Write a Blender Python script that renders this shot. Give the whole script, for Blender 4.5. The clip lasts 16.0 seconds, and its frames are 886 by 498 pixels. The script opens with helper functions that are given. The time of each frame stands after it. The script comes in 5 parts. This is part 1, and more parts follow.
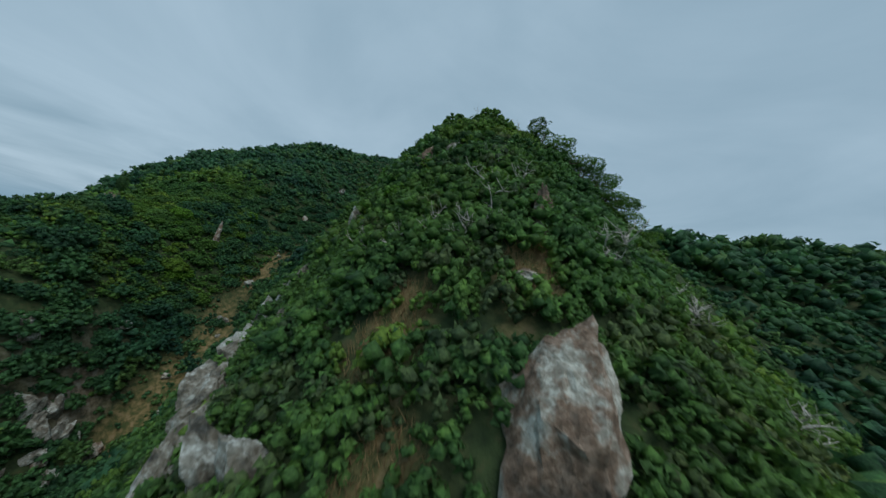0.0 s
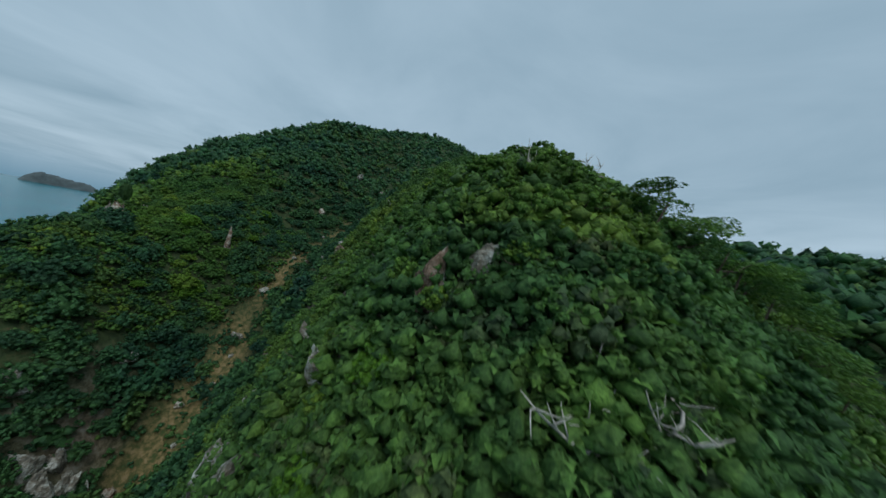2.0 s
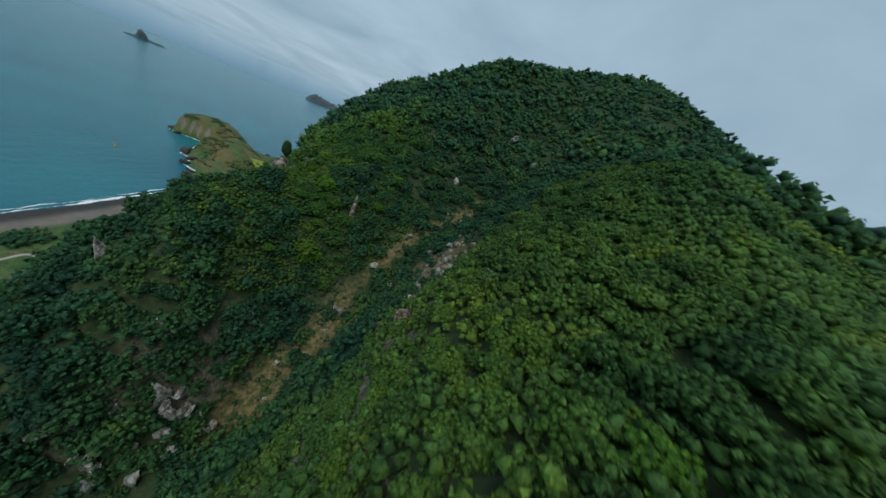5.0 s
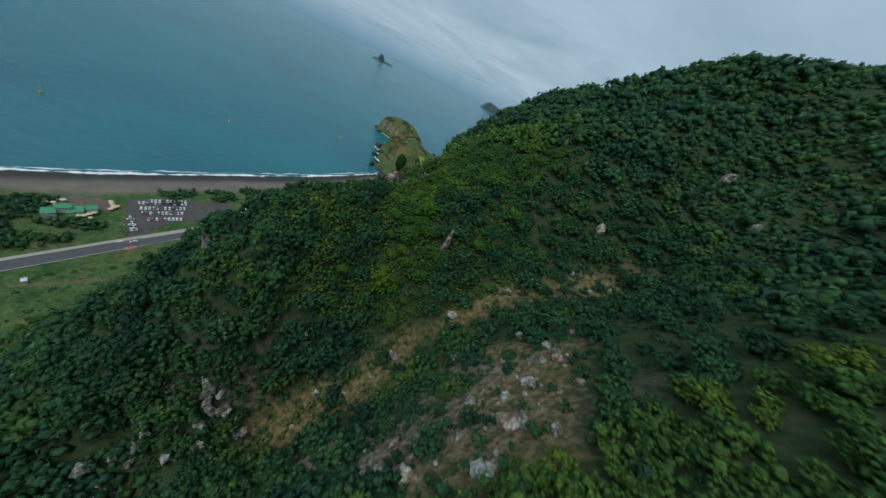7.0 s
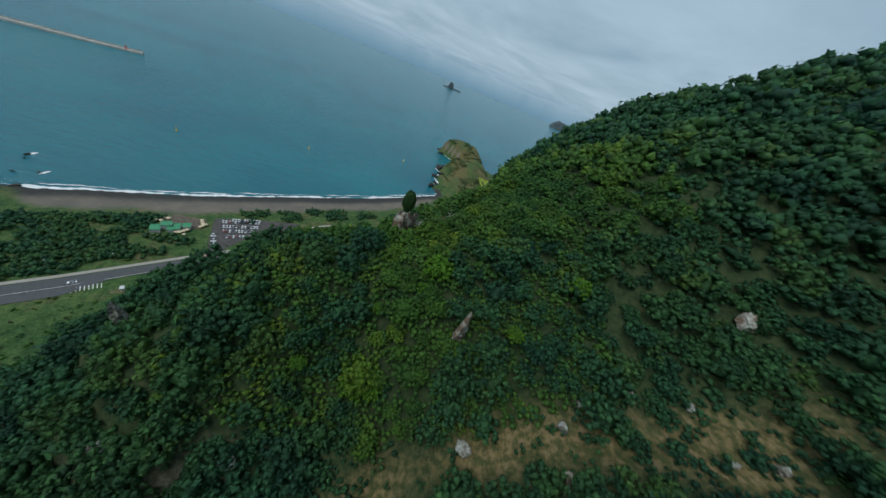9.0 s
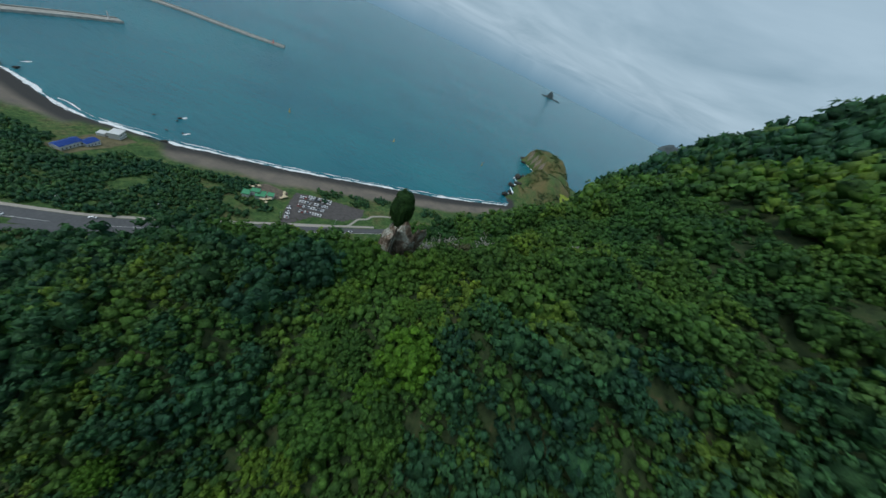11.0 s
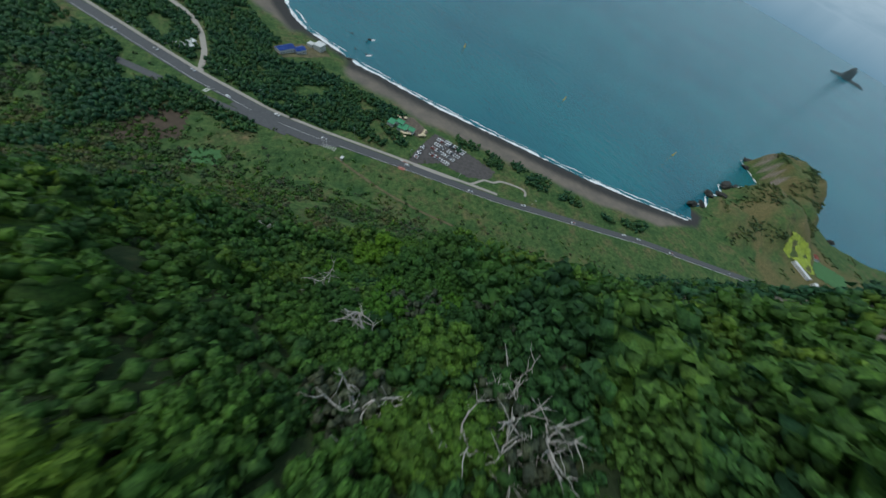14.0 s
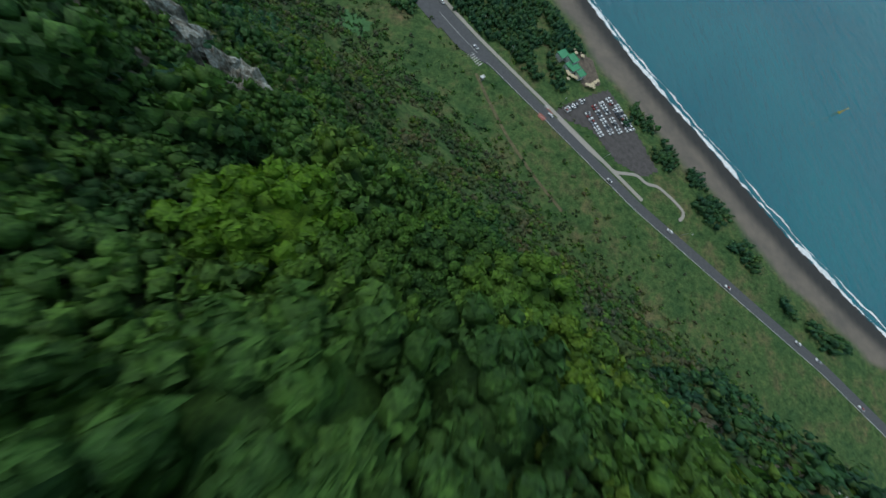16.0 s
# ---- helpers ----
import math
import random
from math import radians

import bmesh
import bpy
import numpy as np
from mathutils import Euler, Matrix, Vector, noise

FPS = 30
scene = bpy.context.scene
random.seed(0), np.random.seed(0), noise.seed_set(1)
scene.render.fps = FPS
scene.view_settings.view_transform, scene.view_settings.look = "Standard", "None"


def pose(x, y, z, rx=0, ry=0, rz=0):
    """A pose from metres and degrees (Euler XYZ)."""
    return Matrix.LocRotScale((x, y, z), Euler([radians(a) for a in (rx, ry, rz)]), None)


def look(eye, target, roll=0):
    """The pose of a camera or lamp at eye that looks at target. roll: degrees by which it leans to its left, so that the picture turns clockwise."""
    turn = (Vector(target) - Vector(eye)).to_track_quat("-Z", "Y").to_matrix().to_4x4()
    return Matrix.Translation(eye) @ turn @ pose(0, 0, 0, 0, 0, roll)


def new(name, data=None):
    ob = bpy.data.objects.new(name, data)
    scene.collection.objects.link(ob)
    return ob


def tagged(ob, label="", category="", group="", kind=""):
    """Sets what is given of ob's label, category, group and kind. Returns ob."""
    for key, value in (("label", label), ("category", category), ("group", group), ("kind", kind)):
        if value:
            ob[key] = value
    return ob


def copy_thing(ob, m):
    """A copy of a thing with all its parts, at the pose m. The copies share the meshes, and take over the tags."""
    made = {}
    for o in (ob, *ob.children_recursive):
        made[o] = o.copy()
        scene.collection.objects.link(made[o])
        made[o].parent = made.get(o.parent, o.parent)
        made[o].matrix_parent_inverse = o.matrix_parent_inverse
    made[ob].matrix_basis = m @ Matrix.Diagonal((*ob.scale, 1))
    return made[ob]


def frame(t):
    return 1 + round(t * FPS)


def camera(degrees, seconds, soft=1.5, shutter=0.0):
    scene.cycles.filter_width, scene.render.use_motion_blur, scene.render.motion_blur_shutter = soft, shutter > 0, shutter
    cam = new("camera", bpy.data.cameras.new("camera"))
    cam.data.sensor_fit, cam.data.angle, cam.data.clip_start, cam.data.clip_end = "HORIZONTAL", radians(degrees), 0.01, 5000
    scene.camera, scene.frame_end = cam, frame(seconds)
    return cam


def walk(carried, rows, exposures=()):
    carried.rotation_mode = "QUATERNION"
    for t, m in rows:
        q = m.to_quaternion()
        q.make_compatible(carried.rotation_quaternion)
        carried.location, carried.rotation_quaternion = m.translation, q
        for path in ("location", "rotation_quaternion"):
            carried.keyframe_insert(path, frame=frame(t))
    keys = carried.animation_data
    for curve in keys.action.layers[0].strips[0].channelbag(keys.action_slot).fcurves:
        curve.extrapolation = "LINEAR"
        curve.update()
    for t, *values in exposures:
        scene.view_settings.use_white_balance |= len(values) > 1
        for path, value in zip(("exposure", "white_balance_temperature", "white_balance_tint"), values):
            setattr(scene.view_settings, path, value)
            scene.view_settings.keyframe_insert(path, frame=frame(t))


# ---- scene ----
# camera: a drone that climbs along a ridge, turns to the sea and drops down the slope
cam = camera(116.97, 16.0, soft=1.5, shutter=0.3)
# seconds, x, y, z, then yaw to the left of +y, pitch up, roll to the left
PATH = [
    (0.0, -38.45, 28.47, 195.51, 4.01, 6.73, 12.20),
    (0.5, -39.53, 31.10, 198.54, 4.26, 6.10, 11.86),
    (1.0, -40.30, 33.69, 201.68, 4.79, 4.64, 11.50),
    (1.5, -40.93, 36.45, 204.70, 5.79, 2.76, 11.54),
    (2.0, -41.43, 39.39, 207.83, 7.96, -0.51, 12.04),
    (2.5, -42.13, 42.21, 211.15, 9.73, -3.02, 12.80),
    (3.0, -42.74, 46.40, 214.66, 12.20, -6.35, 13.29),
    (5.5, -54.31, 70.08, 226.94, 38.51, -23.50, 26.20),
    (6.0, -58.00, 75.39, 228.58, 44.98, -26.01, 27.92),
    (6.5, -62.30, 80.52, 229.70, 52.13, -28.62, 28.97),
    (7.0, -67.22, 85.47, 230.37, 59.87, -30.76, 27.97),
    (7.5, -72.90, 89.83, 230.53, 64.64, -31.80, 26.10),
    (8.0, -79.05, 93.68, 230.26, 67.49, -32.09, 24.81),
    (8.5, -85.58, 97.38, 229.92, 69.96, -32.28, 23.91),
    (9.0, -92.49, 100.84, 229.35, 74.94, -32.65, 23.32),
    (11.5, -125.20, 111.15, 218.71, 93.98, -39.59, 26.34),
    (12.0, -132.55, 111.20, 215.61, 97.58, -41.84, 25.47),
    (12.5, -138.96, 110.09, 212.49, 99.71, -43.33, 25.14),
    (13.0, -146.51, 108.48, 208.92, 104.44, -46.92, 24.69),
    (13.5, -153.66, 106.42, 204.93, 111.47, -51.67, 25.79),
    (14.0, -160.36, 104.19, 200.41, 116.77, -55.43, 29.00),
    (14.5, -166.46, 101.76, 195.31, 120.18, -59.69, 34.10),
    (15.0, -171.79, 99.20, 189.50, 124.10, -64.37, 38.64),
    (15.5, -176.40, 96.29, 183.21, 130.53, -69.27, 40.28),
    (16.0, -180.40, 93.09, 176.79, 139.80, -73.59, 37.20),
]


def aim(x, y, z, yaw, pitch, roll):
    a, b = radians(yaw), radians(pitch)
    ahead = Vector((-math.sin(a) * math.cos(b), math.cos(a) * math.cos(b), math.sin(b)))
    return look((x, y, z), Vector((x, y, z)) + ahead, roll)


walk(cam, [(t, aim(*p)) for t, *p in PATH])
# ---- end of path ----
# ---- world, sun, exposure ----
SUN_UP, SUN_TURN = radians(58), radians(150)
world = bpy.data.worlds.new("overcast_sky")
scene.world = world
world.use_nodes = True
wn, wl = world.node_tree.nodes, world.node_tree.links
wn.clear()


def wnode(kind, **values):
    n = wn.new(kind)
    for key, value in values.items():
        n.inputs[key].default_value = value
    return n


sky = wn.new("ShaderNodeTexSky")
sky.sky_type, sky.sun_disc = "NISHITA", False
sky.sun_elevation, sky.sun_rotation = SUN_UP, SUN_TURN
sky.air_density, sky.dust_density = 1.4, 3.0
where = wn.new("ShaderNodeTexCoord")
# cloud deck: the view direction laid out on a flat ceiling
axes = wn.new("ShaderNodeSeparateXYZ")
wl.new(where.outputs["Generated"], axes.inputs[0])
lift = wn.new("ShaderNodeMath"); lift.operation = "MAXIMUM"; lift.inputs[1].default_value = 0.0
wl.new(axes.outputs["Z"], lift.inputs[0])
lift2 = wn.new("ShaderNodeMath"); lift2.operation = "ADD"; lift2.inputs[1].default_value = 0.10
wl.new(lift.outputs[0], lift2.inputs[0])
flat = wn.new("ShaderNodeCombineXYZ")
for name in "XY":
    div = wn.new("ShaderNodeMath"); div.operation = "DIVIDE"
    wl.new(axes.outputs[name], div.inputs[0]); wl.new(lift2.outputs[0], div.inputs[1])
    wl.new(div.outputs[0], flat.inputs[name])
clouds = wnode("ShaderNodeTexNoise", Scale=0.75, Detail=7.0, Roughness=0.55, Distortion=0.7)
wl.new(flat.outputs[0], clouds.inputs["Vector"])
bands = wn.new("ShaderNodeMapping"); bands.inputs["Scale"].default_value = (0.6, 0.22, 1); bands.inputs["Rotation"].default_value = (0, 0, 0.25)
wl.new(flat.outputs[0], bands.inputs["Vector"])
streaks = wnode("ShaderNodeTexNoise", Scale=0.8, Detail=5.0, Roughness=0.5)
wl.new(bands.outputs[0], streaks.inputs["Vector"])
both = wn.new("ShaderNodeMath"); both.operation = "ADD"
wl.new(clouds.outputs["Fac"], both.inputs[0]); wl.new(streaks.outputs["Fac"], both.inputs[1])
half = wn.new("ShaderNodeMath"); half.operation = "MULTIPLY"; half.inputs[1].default_value = 0.5  # mean of the two layers
wl.new(both.outputs[0], half.inputs[0])
tone = wn.new("ShaderNodeValToRGB")
tone.color_ramp.elements[0].position, tone.color_ramp.elements[0].color = 0.32, (0.25, 0.385, 0.49, 1)
tone.color_ramp.elements[1].position, tone.color_ramp.elements[1].color = 0.66, (0.47, 0.625, 0.75, 1)
wl.new(half.outputs[0], tone.inputs[0])
# the far sea's haze under the horizon
low = wn.new("ShaderNodeMapRange")
low.inputs["From Min"].default_value, low.inputs["From Max"].default_value = -0.045, 0.035
wl.new(axes.outputs["Z"], low.inputs["Value"])
under = wn.new("ShaderNodeMixRGB"); under.inputs[1].default_value = (0.15, 0.30, 0.42, 1)
wl.new(low.outputs[0], under.inputs[0]); wl.new(tone.outputs[0], under.inputs[2])
deck = wnode("ShaderNodeBackground", Strength=1.0)
wl.new(under.outputs[0], deck.inputs["Color"])
blue = wnode("ShaderNodeBackground", Strength=0.05)
wl.new(sky.outputs[0], blue.inputs["Color"])
sky_mix = wnode("ShaderNodeMixShader", Fac=0.12)
wl.new(deck.outputs[0], sky_mix.inputs[1]); wl.new(blue.outputs[0], sky_mix.inputs[2])
wl.new(sky_mix.outputs[0], wn.new("ShaderNodeOutputWorld").inputs["Surface"])

sun = new("sun", bpy.data.lights.new("sun", "SUN"))
sun.data.energy, sun.data.angle, sun.data.color = 1.5, radians(40), (1.0, 0.98, 0.96)
sun.matrix_world = look((0, 0, 500), Vector((0, 0, 500)) - Vector((math.sin(SUN_TURN) * math.cos(SUN_UP), math.cos(SUN_TURN) * math.cos(SUN_UP), math.sin(SUN_UP))))


# ---- materials ----
def material(name, rough=0.8, metal=0.0, spec=0.4):
    m = bpy.data.materials.new(name)
    m.use_nodes = True
    b = m.node_tree.nodes["Principled BSDF"]
    b.inputs["Roughness"].default_value, b.inputs["Metallic"].default_value = rough, metal
    b.inputs["Specular IOR Level"].default_value = spec
    return m, m.node_tree.nodes, m.node_tree.links, b


def noise_node(nodes, links, scale, detail=4.0, rough=0.55, vector=None):
    n = nodes.new("ShaderNodeTexNoise")
    n.inputs["Scale"].default_value, n.inputs["Detail"].default_value, n.inputs["Roughness"].default_value = scale, detail, rough
    if vector is None:
        vector = nodes.new("ShaderNodeTexCoord").outputs["Object"]
    links.new(vector, n.inputs["Vector"])
    return n.outputs["Fac"]


def ramp(nodes, links, value, *stops):
    r = nodes.new("ShaderNodeValToRGB")
    e = r.color_ramp.elements
    while len(e) < len(stops):
        e.new(0.5)
    for k, (at, colour) in enumerate(stops):
        e[k].position, e[k].color = at, (*colour, 1)
    links.new(value, r.inputs[0])
    return r.outputs["Color"]


def mixed(nodes, links, a, b, fac, kind="MIX"):
    n = nodes.new("ShaderNodeMixRGB")
    n.blend_type = kind
    for slot, value in ((0, fac), (1, a), (2, b)):
        if isinstance(value, (int, float)):
            n.inputs[slot].default_value = value
        elif isinstance(value, tuple):
            n.inputs[slot].default_value = (*value, 1)
        else:
            links.new(value, n.inputs[slot])
    return n.outputs[0]


def bumped(nodes, links, bsdf, value, strength=0.5, distance=0.1):
    b = nodes.new("ShaderNodeBump")
    b.inputs["Strength"].default_value, b.inputs["Distance"].default_value = strength, distance
    links.new(value, b.inputs["Height"])
    links.new(b.outputs[0], bsdf.inputs["Normal"])


def world_place(nodes):
    return nodes.new("ShaderNodeNewGeometry").outputs["Position"]


def foliage(name, dark, mid, bright, island=False, rough=0.6):
    """Leaves: hue from tree to tree, clump to clump, spray to spray; thin enough for some light to come through."""
    m, n, l, b = material(name, rough, spec=0.22)
    place = world_place(n)
    spray = n.new("ShaderNodeNewGeometry").outputs["Random Per Island"]
    if island:
        cells = n.new("ShaderNodeTexVoronoi")
        cells.inputs["Scale"].default_value = 0.2
        l.new(place, cells.inputs["Vector"])
        split = n.new("ShaderNodeSeparateColor")
        l.new(cells.outputs["Color"], split.inputs[0])
        pick = split.outputs[0]
    else:
        pick = n.new("ShaderNodeObjectInfo").outputs["Random"]
    tree = ramp(n, l, pick, (0.0, dark), (0.45, mid), (0.8, mid), (1.0, bright))
    each = ramp(n, l, spray, (0.0, (0.62, 0.68, 0.72)), (0.6, (1.0, 1.0, 1.0)), (1.0, (1.30, 1.34, 1.18)))
    clump = ramp(n, l, noise_node(n, l, 0.55, 3, 0.6, place), (0.32, (0.72, 0.76, 0.78)), (0.68, (1.25, 1.2, 1.0)))
    patch = ramp(n, l, noise_node(n, l, 0.045, 3, 0.5, place), (0.35, (0.70, 0.87, 1.02)), (0.65, (1.12, 1.08, 0.88)))
    fine = noise_node(n, l, 6.5, 3, 0.7, place)
    leaf = ramp(n, l, fine, (0.35, (0.62, 0.66, 0.66)), (0.65, (1.3, 1.3, 1.2)))
    c = tree
    for layer in (each, clump, patch, leaf):
        c = mixed(n, l, c, layer, 1.0, "MULTIPLY")
    l.new(c, b.inputs["Base Color"])
    bumped(n, l, b, fine, 0.8, 0.15)
    through_leaf = n.new("ShaderNodeBsdfTranslucent")
    l.new(mixed(n, l, c, (1.25, 1.2, 0.75), 1.0, "MULTIPLY"), through_leaf.inputs["Color"])
    both_sides = n.new("ShaderNodeMixShader")
    both_sides.inputs[0].default_value = 0.3
    l.new(b.outputs[0], both_sides.inputs[1]); l.new(through_leaf.outputs[0], both_sides.inputs[2])
    l.new(both_sides.outputs[0], n["Material Output"].inputs["Surface"])
    return m


LEAF = foliage("evergreen_leaves", (0.054, 0.126, 0.040), (0.094, 0.194, 0.040), (0.160, 0.254, 0.038))
LEAF_CREST = foliage("crest_canopy", (0.048, 0.116, 0.040), (0.088, 0.183, 0.045), (0.160, 0.245, 0.044), True)
# bluer than LEAF: the far slopes' haze is put into this leaf colour
LEAF_FAR = foliage("hazy_evergreen_canopy", (0.027, 0.083, 0.056), (0.051, 0.137, 0.068), (0.102, 0.189, 0.061), True)
LEAF_RIDGE = foliage("olive_ridge_leaves", (0.068, 0.146, 0.044), (0.112, 0.215, 0.052), (0.169, 0.267, 0.047))
LEAF_RIDGE_FAR = foliage("olive_ridge_canopy", (0.062, 0.137, 0.047), (0.104, 0.198, 0.055), (0.163, 0.247, 0.049), True)
LEAF_BROWN = foliage("bare_brush", (0.11, 0.115, 0.075), (0.14, 0.14, 0.09), (0.17, 0.16, 0.10), True)
LEAF_LIGHT = foliage("yellow_green_leaves", (0.095, 0.205, 0.03), (0.12, 0.25, 0.03), (0.15, 0.27, 0.03))
LEAF_GREY = foliage("grey_green_shrub_leaves", (0.075, 0.115, 0.055), (0.105, 0.145, 0.065), (0.14, 0.16, 0.065), True)
LEAF_PINE = foliage("coast_pine_needles", (0.036, 0.105, 0.062), (0.055, 0.135, 0.068), (0.09, 0.165, 0.062), True)
LEAF_CYPRESS = foliage("cypress_needles", (0.029, 0.078, 0.034), (0.034, 0.086, 0.036), (0.039, 0.091, 0.036))


def plain(name, colour, rough=0.7, metal=0.0, vary=0.25, scale=1.5, bump=0.2, spec=0.4):
    m, n, l, b = material(name, rough, metal, spec)
    place = world_place(n)
    a = noise_node(n, l, scale, 5, 0.6, place)
    c = ramp(n, l, a, (0.3, tuple(v * (1 - vary) for v in colour)), (0.7, tuple(min(1, v * (1 + vary)) for v in colour)))
    d = ramp(n, l, noise_node(n, l, scale * 9, 3, 0.6, place), (0.3, (1 - vary * 0.6,) * 3), (0.7, (1 + vary * 0.5,) * 3))
    l.new(mixed(n, l, c, d, 1.0, "MULTIPLY"), b.inputs["Base Color"])
    if bump:
        bumped(n, l, b, a, bump, 0.05)
    return m


def rock_material(name, pale, dark, brown):
    m, n, l, b = material(name, 0.88, spec=0.25)
    place = world_place(n)
    big = noise_node(n, l, 0.7, 6, 0.62, place)
    c = ramp(n, l, big, (0.34, dark), (0.47, brown), (0.56, pale), (0.75, pale))
    lichen = ramp(n, l, noise_node(n, l, 3.2, 6, 0.7, place), (0.45, (0.7, 0.68, 0.62)), (0.62, (1.35, 1.4, 1.38)))
    c = mixed(n, l, c, lichen, 1.0, "MULTIPLY")
    l.new(c, b.inputs["Base Color"])
    bumped(n, l, b, noise_node(n, l, 2.4, 8, 0.7, place), 0.9, 0.25)
    return m


ROCK = rock_material("lichened_rhyolite", (0.40, 0.40, 0.36), (0.09, 0.075, 0.06), (0.23, 0.165, 0.125))
ROCK_GREY = rock_material("grey_cliff_rock", (0.36, 0.38, 0.36), (0.07, 0.075, 0.07), (0.20, 0.19, 0.16))
ROCK_DARK = rock_material("dark_shore_rock", (0.07, 0.07, 0.066), (0.018, 0.018, 0.018), (0.04, 0.038, 0.034))
BARK = plain("brown_bark", (0.085, 0.065, 0.05), 0.9, vary=0.4, scale=6)
DEAD = plain("bleached_dead_wood", (0.46, 0.44, 0.40), 0.85, vary=0.35, scale=5)
STRAW = plain("dry_grass", (0.20, 0.14, 0.065), 0.9, vary=0.45, scale=2.5, bump=0)
ASPHALT = plain("asphalt", (0.085, 0.089, 0.093), 0.85, vary=0.18, scale=0.6)
PAVING = plain("pale_concrete_paving", (0.36, 0.33, 0.29), 0.85, vary=0.15)
GRAVEL = plain("dark_gravel_lot", (0.085, 0.078, 0.075), 0.95, vary=0.3, scale=0.25)
MARKING = plain("road_paint", (0.72, 0.72, 0.69), 0.7, vary=0.12)
REDPAINT = plain("red_road_paint", (0.34, 0.12, 0.09), 0.8, vary=0.2)
CONCRETE = plain("breakwater_concrete", (0.33, 0.33, 0.30), 0.9, vary=0.3, scale=0.15)
TERRACE = plain("brown_terrace_boards", (0.125, 0.10, 0.075), 0.9, vary=0.45, scale=0.4)
EARTH = plain("trodden_earth", (0.13, 0.115, 0.06), 0.95, vary=0.4, scale=0.2, bump=0)
WHITE = plain("white_painted_wall", (0.62, 0.63, 0.62), 0.6, vary=0.08)
GREENROOF = plain("green_painted_roof", (0.055, 0.27, 0.13), 0.55, vary=0.2, scale=0.6)
BLUEROOF = plain("blue_metal_roof", (0.045, 0.12, 0.46), 0.4, vary=0.15, scale=0.6)
CANVAS = plain("cream_parasol_canvas", (0.62, 0.52, 0.34), 0.85, vary=0.12)
STEEL = plain("galvanised_steel", (0.5, 0.51, 0.52), 0.45, 0.7, vary=0.1)
YELLOW = plain("yellow_buoy_paint", (0.62, 0.42, 0.03), 0.5, vary=0.15)
REDMETAL = plain("red_beacon_paint", (0.5, 0.05, 0.03), 0.5, vary=0.1)
RUBBER = plain("black_rubber", (0.02, 0.02, 0.02), 0.8, vary=0.2, bump=0)
GLASS = plain("tinted_car_glass", (0.015, 0.02, 0.025), 0.1, vary=0.05, bump=0, spec=0.6)
FOAM = plain("sea_foam", (0.78, 0.80, 0.80), 0.9, vary=0.25, scale=0.35)
SOIL = plain("ploughed_soil", (0.075, 0.055, 0.038), 0.95, vary=0.3, scale=0.3)
FIELD_YELLOW = plain("rape_flower_field", (0.26, 0.33, 0.04), 0.9, vary=0.3, scale=0.3)
FIELD_GREEN = plain("young_barley_field", (0.055, 0.155, 0.05), 0.9, vary=0.3, scale=0.3)
# paler blue-grey tint: some distance haze mixed into the islands' base colour
ISLAND = plain("hazed_island_cover", (0.075, 0.10, 0.105), 0.9, vary=0.3, scale=0.02)


def car_paint():
    m, n, l, b = material("car_paint", 0.3, spec=0.5)
    pick = n.new("ShaderNodeObjectInfo").outputs["Random"]
    c = ramp(n, l, pick, (0.0, (0.82, 0.83, 0.84)), (0.62, (0.66, 0.68, 0.70)), (0.76, (0.22, 0.24, 0.27)), (0.84, (0.03, 0.035, 0.04)), (0.95, (0.30, 0.04, 0.03)))
    n[c.node.name].color_ramp.interpolation = "CONSTANT"
    l.new(c, b.inputs["Base Color"])
    b.inputs["Coat Weight"].default_value = 0.5
    return m


CARPAINT = car_paint()


